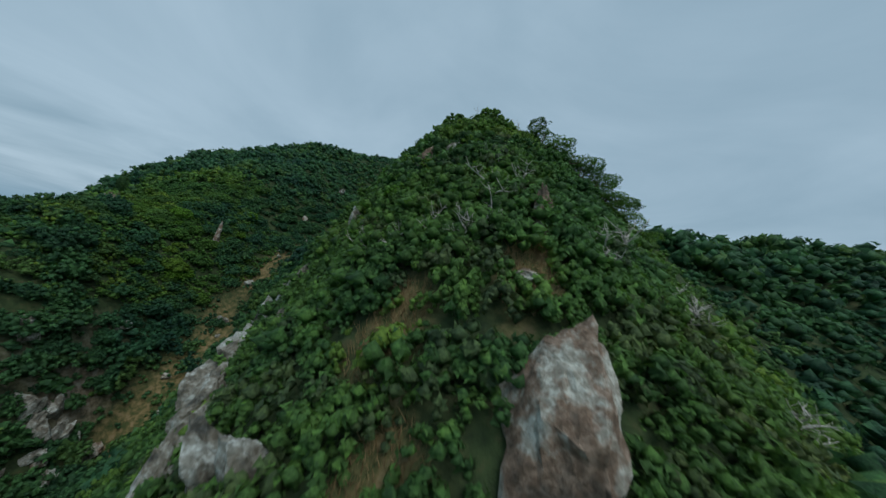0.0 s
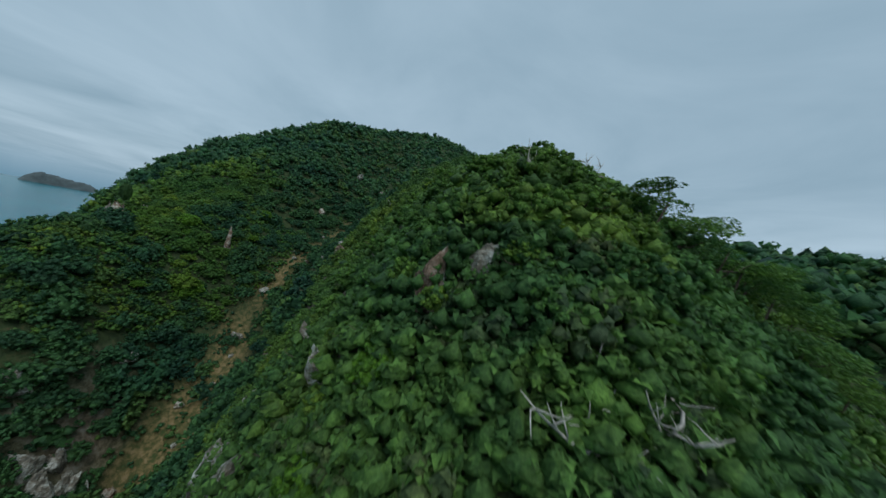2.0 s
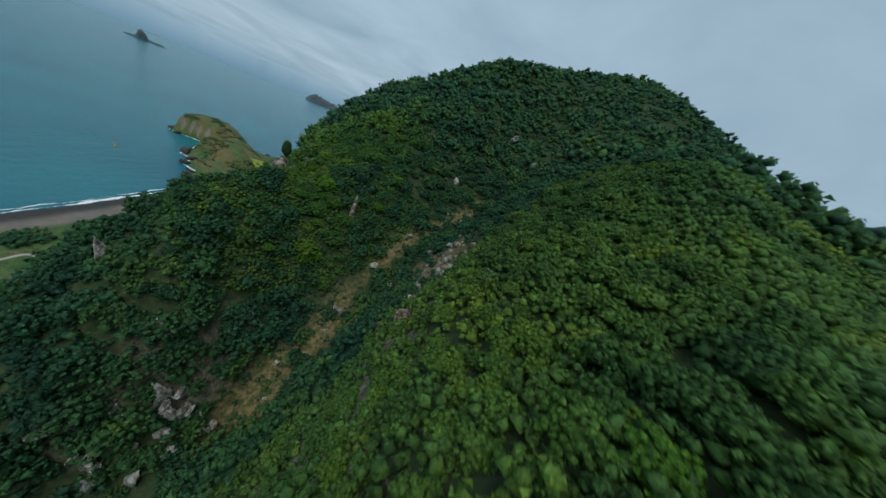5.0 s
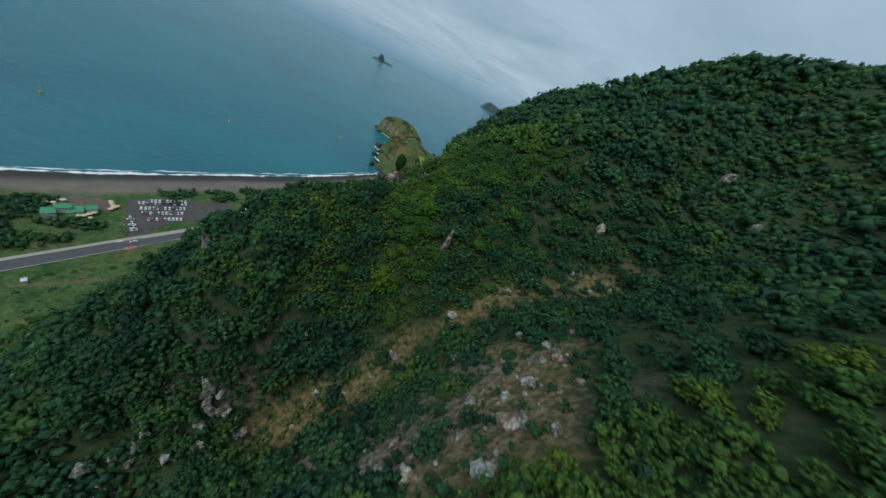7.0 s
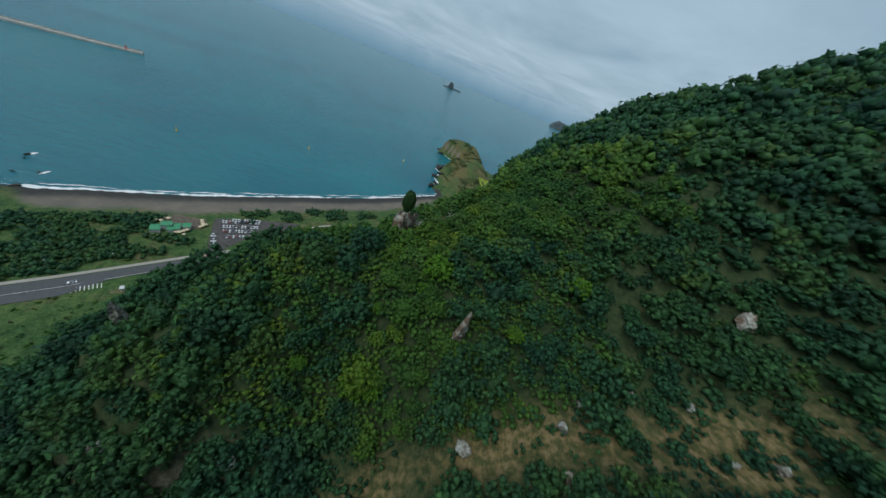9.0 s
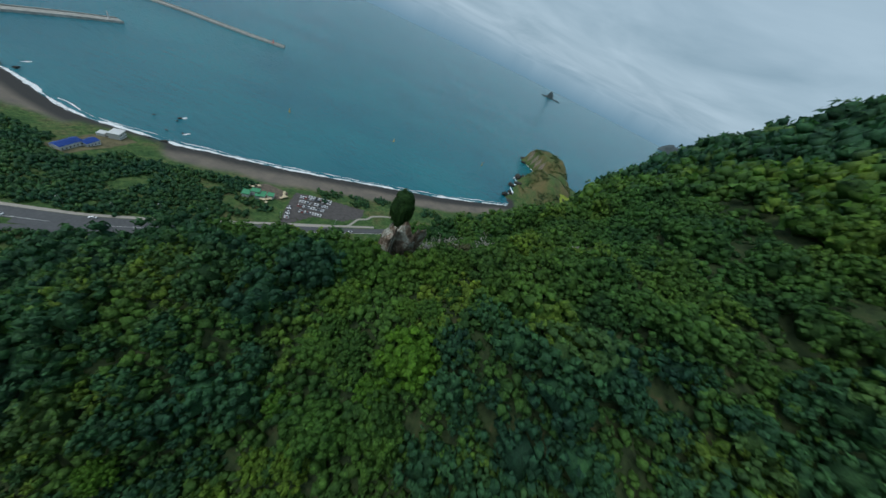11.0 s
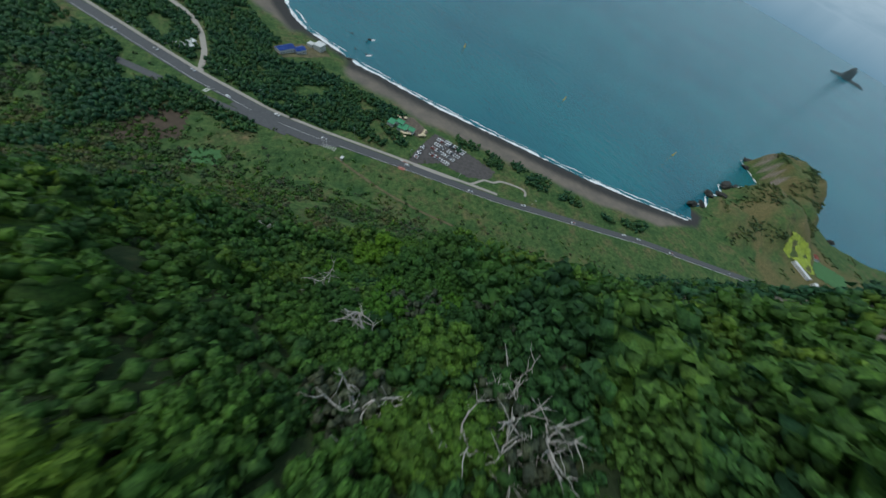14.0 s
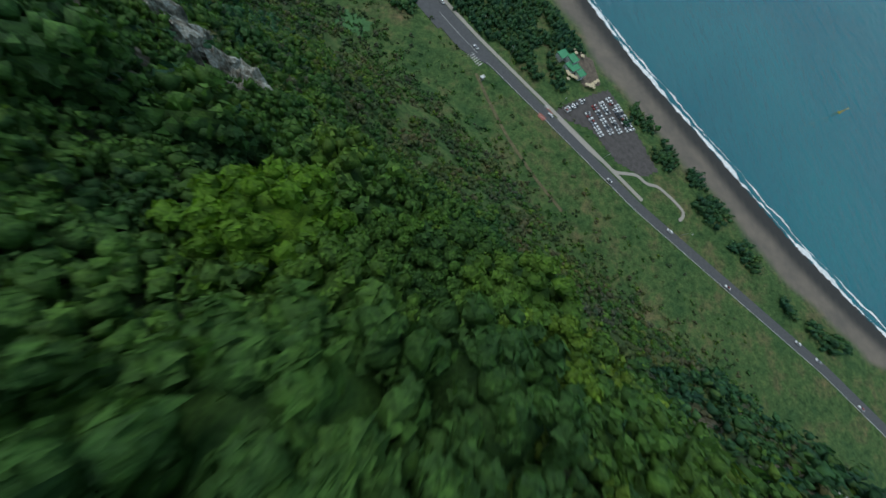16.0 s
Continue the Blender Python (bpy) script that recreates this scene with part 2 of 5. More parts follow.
def ground_material():
    """Forest floor, meadow, dry slope, bare rock and beach, laid by the cover masks that the sheet carries."""
    m, n, l, b = material("hill_and_coast_ground", 0.95, spec=0.15)
    place = world_place(n)
    cover = n.new("ShaderNodeAttribute"); cover.attribute_name = "cover"
    parts = n.new("ShaderNodeSeparateColor"); l.new(cover.outputs["Color"], parts.inputs[0])
    wide, fine = noise_node(n, l, 0.045, 9, 0.72, place), noise_node(n, l, 0.9, 6, 0.68, place)
    floor = ramp(n, l, fine, (0.35, (0.022, 0.036, 0.018)), (0.55, (0.04, 0.065, 0.026)), (0.7, (0.075, 0.07, 0.036)))
    turf = ramp(n, l, wide, (0.36, (0.040, 0.095, 0.034)), (0.50, (0.070, 0.130, 0.044)), (0.60, (0.105, 0.125, 0.055)), (0.74, (0.17, 0.14, 0.08)))
    turf = mixed(n, l, turf, ramp(n, l, fine, (0.35, (0.6, 0.65, 0.6)), (0.65, (1.3, 1.25, 1.2))), 1.0, "MULTIPLY")
    turf = mixed(n, l, turf, ramp(n, l, noise_node(n, l, 0.23, 7, 0.7, place), (0.36, (0.5, 0.55, 0.55)), (0.5, (0.95, 0.95, 0.95)), (0.66, (1.45, 1.2, 1.2))), 1.0, "MULTIPLY")
    dry = ramp(n, l, fine, (0.34, (0.045, 0.075, 0.025)), (0.46, (0.09, 0.09, 0.035)), (0.56, (0.20, 0.15, 0.07)), (0.64, (0.26, 0.20, 0.11)), (0.75, (0.13, 0.08, 0.045)))
    sand = mixed(n, l, ramp(n, l, wide, (0.35, (0.135, 0.122, 0.105)), (0.65, (0.20, 0.172, 0.14))), (0.05, 0.05, 0.048), cover.outputs["Alpha"])
    stone = ramp(n, l, fine, (0.35, (0.06, 0.055, 0.045)), (0.5, (0.22, 0.17, 0.13)), (0.65, (0.36, 0.35, 0.31)))
    c = mixed(n, l, floor, turf, parts.outputs[1])
    c = mixed(n, l, c, dry, parts.outputs[2])
    up = n.new("ShaderNodeSeparateXYZ"); l.new(n.new("ShaderNodeNewGeometry").outputs["Normal"], up.inputs[0])
    steep = n.new("ShaderNodeMapRange")
    steep.inputs["From Min"].default_value, steep.inputs["From Max"].default_value = 0.55, 0.36
    l.new(up.outputs["Z"], steep.inputs["Value"])
    c = mixed(n, l, c, stone, steep.outputs[0])
    c = mixed(n, l, c, sand, parts.outputs[0])
    l.new(c, b.inputs["Base Color"])
    bumped(n, l, b, fine, 0.7, 0.4)
    return m


GROUND = ground_material()


def sea_material():
    m, n, l, b = material("overcast_sea", 0.2, spec=0.35)
    place = world_place(n)
    wide = noise_node(n, l, 0.004, 4, 0.5, place)
    l.new(ramp(n, l, wide, (0.35, (0.003, 0.118, 0.160)), (0.65, (0.005, 0.158, 0.192))), b.inputs["Base Color"])
    turn = n.new("ShaderNodeMapping"); turn.inputs["Rotation"].default_value = (0, 0, radians(-38)); turn.inputs["Scale"].default_value = (1, 0.32, 1)
    l.new(place, turn.inputs["Vector"])
    swell = noise_node(n, l, 0.085, 8, 0.64, turn.outputs[0])
    bumped(n, l, b, swell, 1.0, 3.8)
    return m


SEA = sea_material()


# ---- helpers for building ----
def mesh_from(name, verts, faces, mat, smooth=True):
    me = bpy.data.meshes.new(name)
    verts, faces = np.asarray(verts, dtype=np.float32), np.asarray(faces, dtype=np.int32)
    k = faces.shape[1]
    me.vertices.add(len(verts)); me.vertices.foreach_set("co", verts.ravel())
    me.loops.add(faces.size); me.loops.foreach_set("vertex_index", faces.ravel())
    me.polygons.add(len(faces)); me.polygons.foreach_set("loop_start", np.arange(0, faces.size, k, dtype=np.int32))
    me.polygons.foreach_set("loop_total", np.full(len(faces), k, dtype=np.int32))
    me.polygons.foreach_set("use_smooth", np.full(len(faces), smooth))
    me.materials.append(mat)
    me.update(calc_edges=True)
    me.validate()
    return me


def part(name, bm, mat, parent, label="", smooth=False):
    me = bpy.data.meshes.new(name)
    bm.to_mesh(me); bm.free()
    me.materials.append(mat)
    if smooth:
        me.polygons.foreach_set("use_smooth", [True] * len(me.polygons))
    ob = new(name, me)
    ob.parent = parent
    return tagged(ob, label)


def box(bm, x0, y0, z0, x1, y1, z1, bevel=0.0):
    m = Matrix.Translation(((x0 + x1) / 2, (y0 + y1) / 2, (z0 + z1) / 2)) @ Matrix.Diagonal((x1 - x0, y1 - y0, z1 - z0, 1))
    got = bmesh.ops.create_cube(bm, size=1, matrix=m)
    if bevel:
        edges = list({e for v in got["verts"] for e in v.link_edges})
        bmesh.ops.bevel(bm, geom=edges, offset=bevel, segments=2, affect="EDGES", profile=0.7)
    return bm


def tube_arrays(points, radii, sides=6):
    """Rings of a bent, tapering tube, closed at its end."""
    pts = [Vector(p) for p in points]
    verts, faces = [], []
    for k, p in enumerate(pts):
        way = (pts[min(k + 1, len(pts) - 1)] - pts[max(k - 1, 0)]).normalized()
        side = way.orthogonal().normalized()
        up = way.cross(side)
        for j in range(sides):
            a = 2 * math.pi * j / sides
            verts.append(p + radii[k] * (math.cos(a) * side + math.sin(a) * up))
    for k in range(len(pts) - 1):
        for j in range(sides):
            a, b = k * sides + j, k * sides + (j + 1) % sides
            faces.append((a, b, b + sides, a + sides))
    return verts, faces


def add_tube(bm, points, radii, sides=6):
    verts, faces = tube_arrays(points, radii, sides)
    vs = [bm.verts.new(v) for v in verts]
    for f in faces:
        bm.faces.new([vs[i] for i in f])
    bm.faces.new(vs[-sides:])
    bm.faces.new(vs[:sides][::-1])


def thing(name, x, y, z, turn=0.0):
    ob = new(name)
    ob.empty_display_size = 0.3
    ob.matrix_world = pose(x, y, z, 0, 0, turn)
    return ob


# ---- the lie of the land ----
# ridge, flanks, gully, spur and dome by the points that carry them: x, y, height
RIDGE = [(-36, -44, 136), (-37, -7, 162), (-37, 16, 178), (-38, 32, 185), (-38, 39, 190), (-38, 44.5, 198), (-40, 47, 200), (-42, 54, 210.5), (-37, 56.5, 212.5), (-44, 63, 213),
    (-50, 77, 214), (-51, 98, 222), (-49, 120, 234), (-57, 149, 242)]
EAST_FLANK = [(-32, 55, 209), (-25, 56, 204), (-16, 52, 193), (-5, 68, 201), (-27, 118, 225), (-13, 115, 219), (5, 48, 176), (32, 103, 218),
    (44, 90, 217), (82, 75, 214), (18, 30, 158), (33, -43, 111)]
WEST_FACE = [(-65, 62, 175), (-56, 56, 189), (-48, 50, 194), (-51, 34, 174), (-56, 16, 149), (-80, 92, 182), (-73, 95, 200), (-74, 105, 203),
    (-73, 111, 208), (-78, 130, 217), (-70, 119, 218)]
GULLY = [(-78, -7, 106), (-83, 30, 125), (-90, 62, 143), (-97, 81, 151), (-97, 89, 155), (-100, 104, 166), (-110, 121, 178),
    (-91, 125, 196), (-96, 135, 199), (-102, 156, 202), (-121, 162, 211), (-103, 176, 215), (-113, 201, 233)]
SPUR = [(-105, 76, 168), (-109, 88, 171), (-113, 77, 178), (-108, 56, 165), (-128, 78, 189), (-135, 90, 195), (-139, 93, 195),
    (-139, 107, 198), (-150, 122, 203), (-122, 117, 190), (-133, 137, 205), (-153, 154, 223), (-136, 61, 171), (-140, 31, 130),
    (-150, -6, 84)]
SEA_FLANK = [(-167, 112, 185), (-174, 113, 185), (-165, 124, 196), (-165, 94, 171), (-174, 90, 160), (-164, 83, 162), (-186, 94, 159),
    (-150, 45, 130), (-171, 28, 77), (-201, 98, 142), (-225, 66, 79), (-244, 108, 91), (-261, 62, 53), (-157, -74, 19)]
NORTH_SPUR = [(-232, 166, 211), (-242, 166, 206), (-241, 160, 195), (-249, 167, 199), (-261, 168, 187), (-274, 169, 175), (-285, 170, 162), (-220, 188, 237),
    (-337, 213, 90), (-322, 165, 105), (-255, 136, 119)]
DOME = [(-147, 201, 255), (-127, 221, 245), (-161, 194, 247), (-150, 256, 279), (-140, 173, 232), (-94, 220, 256), (-183, 257, 290),
    (-126, 333, 324), (-167, 485, 380), (-245, 260, 257), (-300, 315, 220), (-80, 287, 295), (-24, 241, 249), (13, 177, 227),
    (31, 333, 252), (-327, 426, 202)]
FOOT = [(-242, -65, 6), (-292, 51, 8), (-348, 106, 8), (-420, 188, 8), (-177, -135, 4), (-116, -155, 4), (-524, 307, 0), (-20, -200, 15),
    (150, -100, 70), (200, 200, 160), (250, 500, 180), (-455, 515, 80), (-658, 462, 0), (-349, -51, -10), (-451, 51, -10),
    (100, -350, 10), (-197, -354, -10)]
KNOTS = np.array(RIDGE + EAST_FLANK + WEST_FACE + GULLY + SPUR + SEA_FLANK + NORTH_SPUR + DOME + FOOT, float)
# the waterline, from the harbour side to the headland
SHORE = np.array([(-118, -902), (-213, -621), (-248, -546), (-336, -466), (-340, -431), (-329, -362), (-328, -315), (-356, -230), (-402, -139), (-433, -89), (-478, -20), (-528, 58), (-577, 121), (-634, 190), (-672, 174), (-704, 195), (-739, 186), (-774, 205), (-800, 192), (-838, 214), (-880, 236), (-918, 248), (-946, 226), (-978, 197), (-1024, 240), (-1040, 296), (-991, 325), (-957, 337), (-908, 384), (-939, 450), (-1036, 552), (-1111, 711), (-1161, 911)], float)


def spread(p, q):
    return np.sqrt(((p[:, None, :2] - q[None, :, :2]) ** 2).sum(-1) + 9.0**2)


WEIGHTS = np.linalg.solve(np.block([[-spread(KNOTS, KNOTS) + 0.6 * np.eye(len(KNOTS)), np.ones((len(KNOTS), 1))], [np.ones((1, len(KNOTS))), np.zeros((1, 1))]]),
                          np.r_[KNOTS[:, 2], 0.0])


def wave(x, y, step, seed):
    """Smooth value noise on a grid of that step, from -1 to 1."""
    u, v = x / step, y / step
    i, j = np.floor(u).astype(np.int64), np.floor(v).astype(np.int64)
    fu, fv = u - i, v - j
    fu, fv = fu * fu * (3 - 2 * fu), fv * fv * (3 - 2 * fv)

    def at(a, b):
        h = np.sin(a * 127.1 + b * 311.7 + seed * 74.7) * 43758.5453
        return (h - np.floor(h)) * 2 - 1

    return (at(i, j) * (1 - fu) + at(i + 1, j) * fu) * (1 - fv) + (at(i, j + 1) * (1 - fu) + at(i + 1, j + 1) * fu) * fv


def inland(x, y):
    """Metres from the waterline, positive on the land side."""
    p = np.stack([x, y], -1)
    best, side = np.full(len(p), 1e9), np.zeros(len(p))
    for a, b in zip(SHORE[:-1], SHORE[1:]):
        d = b - a
        s = np.clip(((p - a) @ d) / (d @ d), 0, 1)
        off = p - (a + s[:, None] * d)
        far = np.hypot(off[:, 0], off[:, 1])
        turn = d[0] * off[:, 1] - d[1] * off[:, 0]
        near = far < best - 1e-9
        best, side = np.where(near, far, best), np.where(near, turn, side)
    return np.where(side < 0, best, -best)


def lump(x, y, cx, cy, rx, ry, turn, high, edge=3.0):
    c, s = math.cos(radians(turn)), math.sin(radians(turn))
    u, v = ((x - cx) * c + (y - cy) * s) / rx, (-(x - cx) * s + (y - cy) * c) / ry
    return high * np.exp(-((u * u + v * v) ** edge))


def height(x, y):
    x, y = np.asarray(x, float).ravel(), np.asarray(y, float).ravel()
    hill = np.concatenate([-spread(np.stack([a, b], -1), KNOTS) @ WEIGHTS[:-1] + WEIGHTS[-1] for a, b in zip(np.array_split(x, 1 + len(x) // 20000), np.array_split(y, 1 + len(x) // 20000))])
    d = inland(x, y)
    flat = np.interp(d, [-80, -8, 0, 12, 40, 62, 110, 200, 400], [-9, -1.5, 0, 1.6, 4.0, 7.0, 9.0, 11.5, 14])
    rough = np.clip((hill - flat - 3) / 12, 0, 1)
    head = np.maximum.reduce([lump(x, y, -800, 268, 84, 56, 25, 37, 1.6), lump(x, y, -955, 268, 72, 58, 40, 47), lump(x, y, -880, 300, 60, 34, 10, 34, 1.5), lump(x, y, -710, 235, 64, 40, 30, 13, 2.0)])
    head = head + np.clip(head / 8, 0, 1) * (5 * wave(x, y, 34, 5) + 3 * wave(x, y, 13, 6) + 1.5 * wave(x, y, 6, 7))
    head = head * np.clip(d / 9 + 0.05, 0, 1)
    hill = hill + rough * (1.5 * wave(x, y, 17, 1) + 0.8 * wave(x, y, 7, 2)) - 30 * np.clip(-d / 60, 0, 1)
    top = np.maximum(hill, head)
    k = 3.0
    return np.where(d > 1, np.where(np.abs(top - flat) < k, np.maximum(top, flat) + (k - np.abs(top - flat)) ** 2 / (4 * k), np.maximum(top, flat)), np.minimum(flat, 0.4) + np.maximum(0, head - 8) * (d > -6))


def height_at(x, y):
    return float(height([x], [y])[0])


def steps(*runs):
    """Grid lines from runs of (start, end, step)."""
    return np.unique(np.concatenate([np.arange(a, b, s, dtype=float) for a, b, s in runs]))


def near_line(x, y, line):
    best = np.full(len(x), 1e9)
    for (ax, ay), (bx, by) in zip(line[:-1], line[1:]):
        dx, dy = bx - ax, by - ay
        s = np.clip(((x - ax) * dx + (y - ay) * dy) / (dx * dx + dy * dy), 0, 1)
        best = np.minimum(best, np.hypot(x - ax - s * dx, y - ay - s * dy))
    return best


GULLY_LINE = [(-96.6, 83.5), (-98.5, 96.4), (-102.0, 104.0), (-107.0, 113.0), (-109.3, 122.0), (-110.0, 133.0), (-107.5, 141.0), (-104.0, 151.0), (-107.0, 164.0)]
STONY_LINE = [(-80.4, 92.5), (-75.2, 99.7), (-75.2, 107.1), (-80.7, 114.5), (-88.0, 121.9)]
BARE_SPOTS = [(-34.7, 43.2, 1.5), (-41.3, 42.7, 1.6), (-39.7, 37.7, 1.4), (-33.6, 45.3, 0.9), (-50.0, 47.0, 1.5)]


def build_ground():
    gx = steps((-4200, -1300, 150), (-1300, -620, 14), (-620, -330, 6), (-330, -200, 3), (-200, 20, 1.6), (20, 130, 4), (130, 400, 20), (400, 3000, 150))
    gy = steps((-4200, -900, 150), (-900, -300, 14), (-300, -40, 6), (-40, 10, 3), (10, 170, 1.6), (170, 300, 3), (300, 560, 12), (560, 1000, 30), (1000, 3000, 150))
    X, Y = np.meshgrid(gx, gy)
    x, y = X.ravel(), Y.ravel()
    z = height(x, y)
    nx, ny = len(gx), len(gy)
    i = (np.arange(ny - 1)[:, None] * nx + np.arange(nx - 1)[None]).ravel()
    me = mesh_from("ground", np.stack([x, y, z], -1), np.stack([i, i + 1, i + nx + 1, i + nx], -1), GROUND)
    d = inland(x, y)
    wide = np.interp(y, [-480, -400, -320, -300, -240, -200, -100, 160, 190], [42, 42, 24, 8, 8, 30, 42, 36, 8])
    beach = np.clip(1 - (d - wide - 6 * wave(x, y, 30, 8)) / 8, 0, 1) * (z < 9) * (x > -660)
    meadow = np.clip((38 + 50 * np.clip((-135 - x) / 30, 0, 1) - z + 8 * wave(x, y, 25, 4)) / 20, 0, 1)
    g = near_line(x, y, GULLY_LINE) + 4 * wave(x, y, 9, 3)
    dry = np.maximum(0.85 * np.clip((7 - g) / 6, 0, 1), np.clip((7.5 - near_line(x, y, STONY_LINE) - 2 * wave(x, y, 6, 9)) / 4, 0, 1))
    for bx, by, br in BARE_SPOTS:
        dry = np.maximum(dry, np.clip((br * 1.25 - np.hypot(x - bx, y - by)) / 0.8, 0, 1))
    dry = np.maximum(dry, np.clip((x < -600) * (z > 8) * (0.5 + 0.7 * wave(x, y, 30, 6) + 0.4 * wave(x, y, 11, 16)), 0, 0.9))
    wet = np.clip(1 - (d - 13 - 4 * wave(x, y, 40, 18)) / 9, 0, 1)
    colour = np.stack([beach, meadow, dry, wet], -1).astype(np.float32)
    me.attributes.new("cover", "FLOAT_COLOR", "POINT").data.foreach_set("color", colour.ravel())
    return tagged(new("ground", me), "steep wooded hillside running down to meadow and dark beach", "ground", kind="structure")


build_ground()


def build_sea():
    r = np.r_[np.arange(0, 900, 60), np.arange(900, 4950, 180)]
    a = np.radians(np.arange(0, 360, 5))
    R, A = np.meshgrid(r, a)
    x, y = -600 + (R * np.cos(A)).ravel(), (R * np.sin(A)).ravel()
    n, k = len(r), len(a)
    i, j = np.meshgrid(np.arange(n - 1), np.arange(k))
    i, j = i.ravel(), j.ravel()
    q = np.stack([j * n + i, j * n + i + 1, (j + 1) % k * n + i + 1, (j + 1) % k * n + i], -1)
    return tagged(new("water", mesh_from("water", np.stack([x, y, np.zeros_like(x)], -1), q, SEA)), "teal overcast sea with small wind waves", "sea", kind="structure")


build_sea()


def ribbon(line, widths, lift, mat, name, step=4.0, offset=0.0, smooth_turns=True):
    """A strip along a line of the plan, laid on the ground."""
    p = np.array(line, float)
    s = np.r_[0, np.cumsum(np.hypot(*np.diff(p, axis=0).T))]
    t = np.arange(0, s[-1], step)
    if smooth_turns and len(p) > 3:
        q = np.stack([np.interp(t, s, p[:, k]) for k in (0, 1)], -1)
        for _ in range(6):
            q[1:-1] = (q[:-2] + 2 * q[1:-1] + q[2:]) / 4
    else:
        q = np.stack([np.interp(t, s, p[:, k]) for k in (0, 1)], -1)
    way = np.gradient(q, axis=0)
    way /= np.hypot(*way.T)[:, None]
    side = np.stack([-way[:, 1], way[:, 0]], -1)
    w = np.interp(t, s, widths) if not isinstance(widths, (int, float)) else np.full(len(t), widths)
    c = q + side * offset
    l, r = c + side * w[:, None] / 2, c - side * w[:, None] / 2
    z = np.maximum.reduce([height(v[:, 0], v[:, 1]) for v in (l, c, r)]) + lift
    for _ in range(4):
        z[1:-1] = np.maximum(z[1:-1], (z[:-2] + z[2:]) / 2)
    top = np.concatenate([np.c_[l, z], np.c_[r, z], np.c_[l, z - 0.4], np.c_[r, z - 0.4]])
    n, i = len(q), np.arange(len(q) - 1)
    f = np.concatenate([np.stack([i + n, i + n + 1, i + 1, i], -1), np.stack([i, i + 1, i + 1 + 2 * n, i + 2 * n], -1), np.stack([i + 3 * n, i + 3 * n + 1, i + 1 + n, i + n], -1)])
    return new(name, mesh_from(name, top, f, mat, False)), q, side, z


ROAD_LINE = [(-707, 379), (-616, 297), (-498, 158), (-366, 27), (-301, -51), (-247, -114), (-219, -151), (-185, -215), (-129, -344),
    (-57, -486), (62, -705)]
road, road_mid, road_side, road_z = ribbon(ROAD_LINE, [8.5, 8.5, 8.5, 8.5, 9.5, 10.5, 11, 12, 11, 11, 11], 0.25, ASPHALT, "road")
tagged(road, "grey asphalt coast road with white edge lines", "road", kind="structure")


# ---- vegetation ----
def unit_ball(level):
    bm = bmesh.new()
    bmesh.ops.create_icosphere(bm, subdivisions=level, radius=1)
    v = np.array([p.co[:] for p in bm.verts])
    f = np.array([[p.index for p in q.verts] for q in bm.faces])
    bm.free()
    return v, f


BALLS = {k: unit_ball(k) for k in (1, 2, 3, 4)}
# the dark inside of a leaf clump: eight faces
KERNEL = (np.array([(1, 0, 0), (0, 1, 0), (-1, 0, 0), (0, -1, 0), (0, 0, 1), (0, 0, -1)], float),
          np.array([(0, 1, 4), (1, 2, 4), (2, 3, 4), (3, 0, 4), (1, 0, 5), (2, 1, 5), (3, 2, 5), (0, 3, 5)]))


def crown_arrays(rng, level, bumps, depth, leaves, leaf, squash=0.72, ragged=0.1):
    """A crown one metre in radius: a dome of leaf clumps, with single sprays standing off it."""
    v, f = BALLS[level]
    c = rng.normal(size=(bumps, 3))
    c[:, 2] = np.abs(c[:, 2]) - 0.25 * rng.random(bumps)
    c /= np.linalg.norm(c, axis=1)[:, None]
    size, out = rng.uniform(0.26, 0.5, bumps), rng.uniform(0.6, 1.15, bumps)

    def swell(d):
        a = np.arccos(np.clip(d @ c.T, -1, 1)) / size
        return (np.sqrt(np.clip(1 - a * a, 0, 1)) * out).max(1)

    r = 0.80 + depth * swell(v) + ragged * rng.uniform(-0.5, 0.5, len(v)) * (level < 4)
    p = v * r[:, None]
    p[:, 2] = np.where(p[:, 2] < -0.15, -0.15 + (p[:, 2] + 0.15) * 0.35, p[:, 2]) * squash
    if leaves:
        d = rng.normal(size=(leaves, 3))
        d[:, 2] = np.abs(d[:, 2]) * 1.1 - 0.35
        d /= np.linalg.norm(d, axis=1)[:, None]
        q = d * (0.80 + depth * swell(d) + rng.uniform(-0.03, 0.10, leaves))[:, None]
        q[:, 2] = np.where(q[:, 2] < -0.15, -0.15 + (q[:, 2] + 0.15) * 0.35, q[:, 2]) * squash
        a = rng.normal(size=(leaves, 3)); a /= np.linalg.norm(a, axis=1)[:, None]
        b = np.cross(a, d + 0.4 * rng.normal(size=(leaves, 3))); b /= np.linalg.norm(b, axis=1)[:, None] + 1e-9
        s = leaf * rng.uniform(0.6, 1.4, (leaves, 1))
        tri = np.stack([q - a * s, q + a * s * 0.6 + b * s * 0.55, q + a * s * 0.6 - b * s * 0.55], 1).reshape(-1, 3)
        f = np.concatenate([f, np.arange(3 * leaves).reshape(-1, 3) + len(p)])
        p = np.concatenate([p, tri])
    return p, f


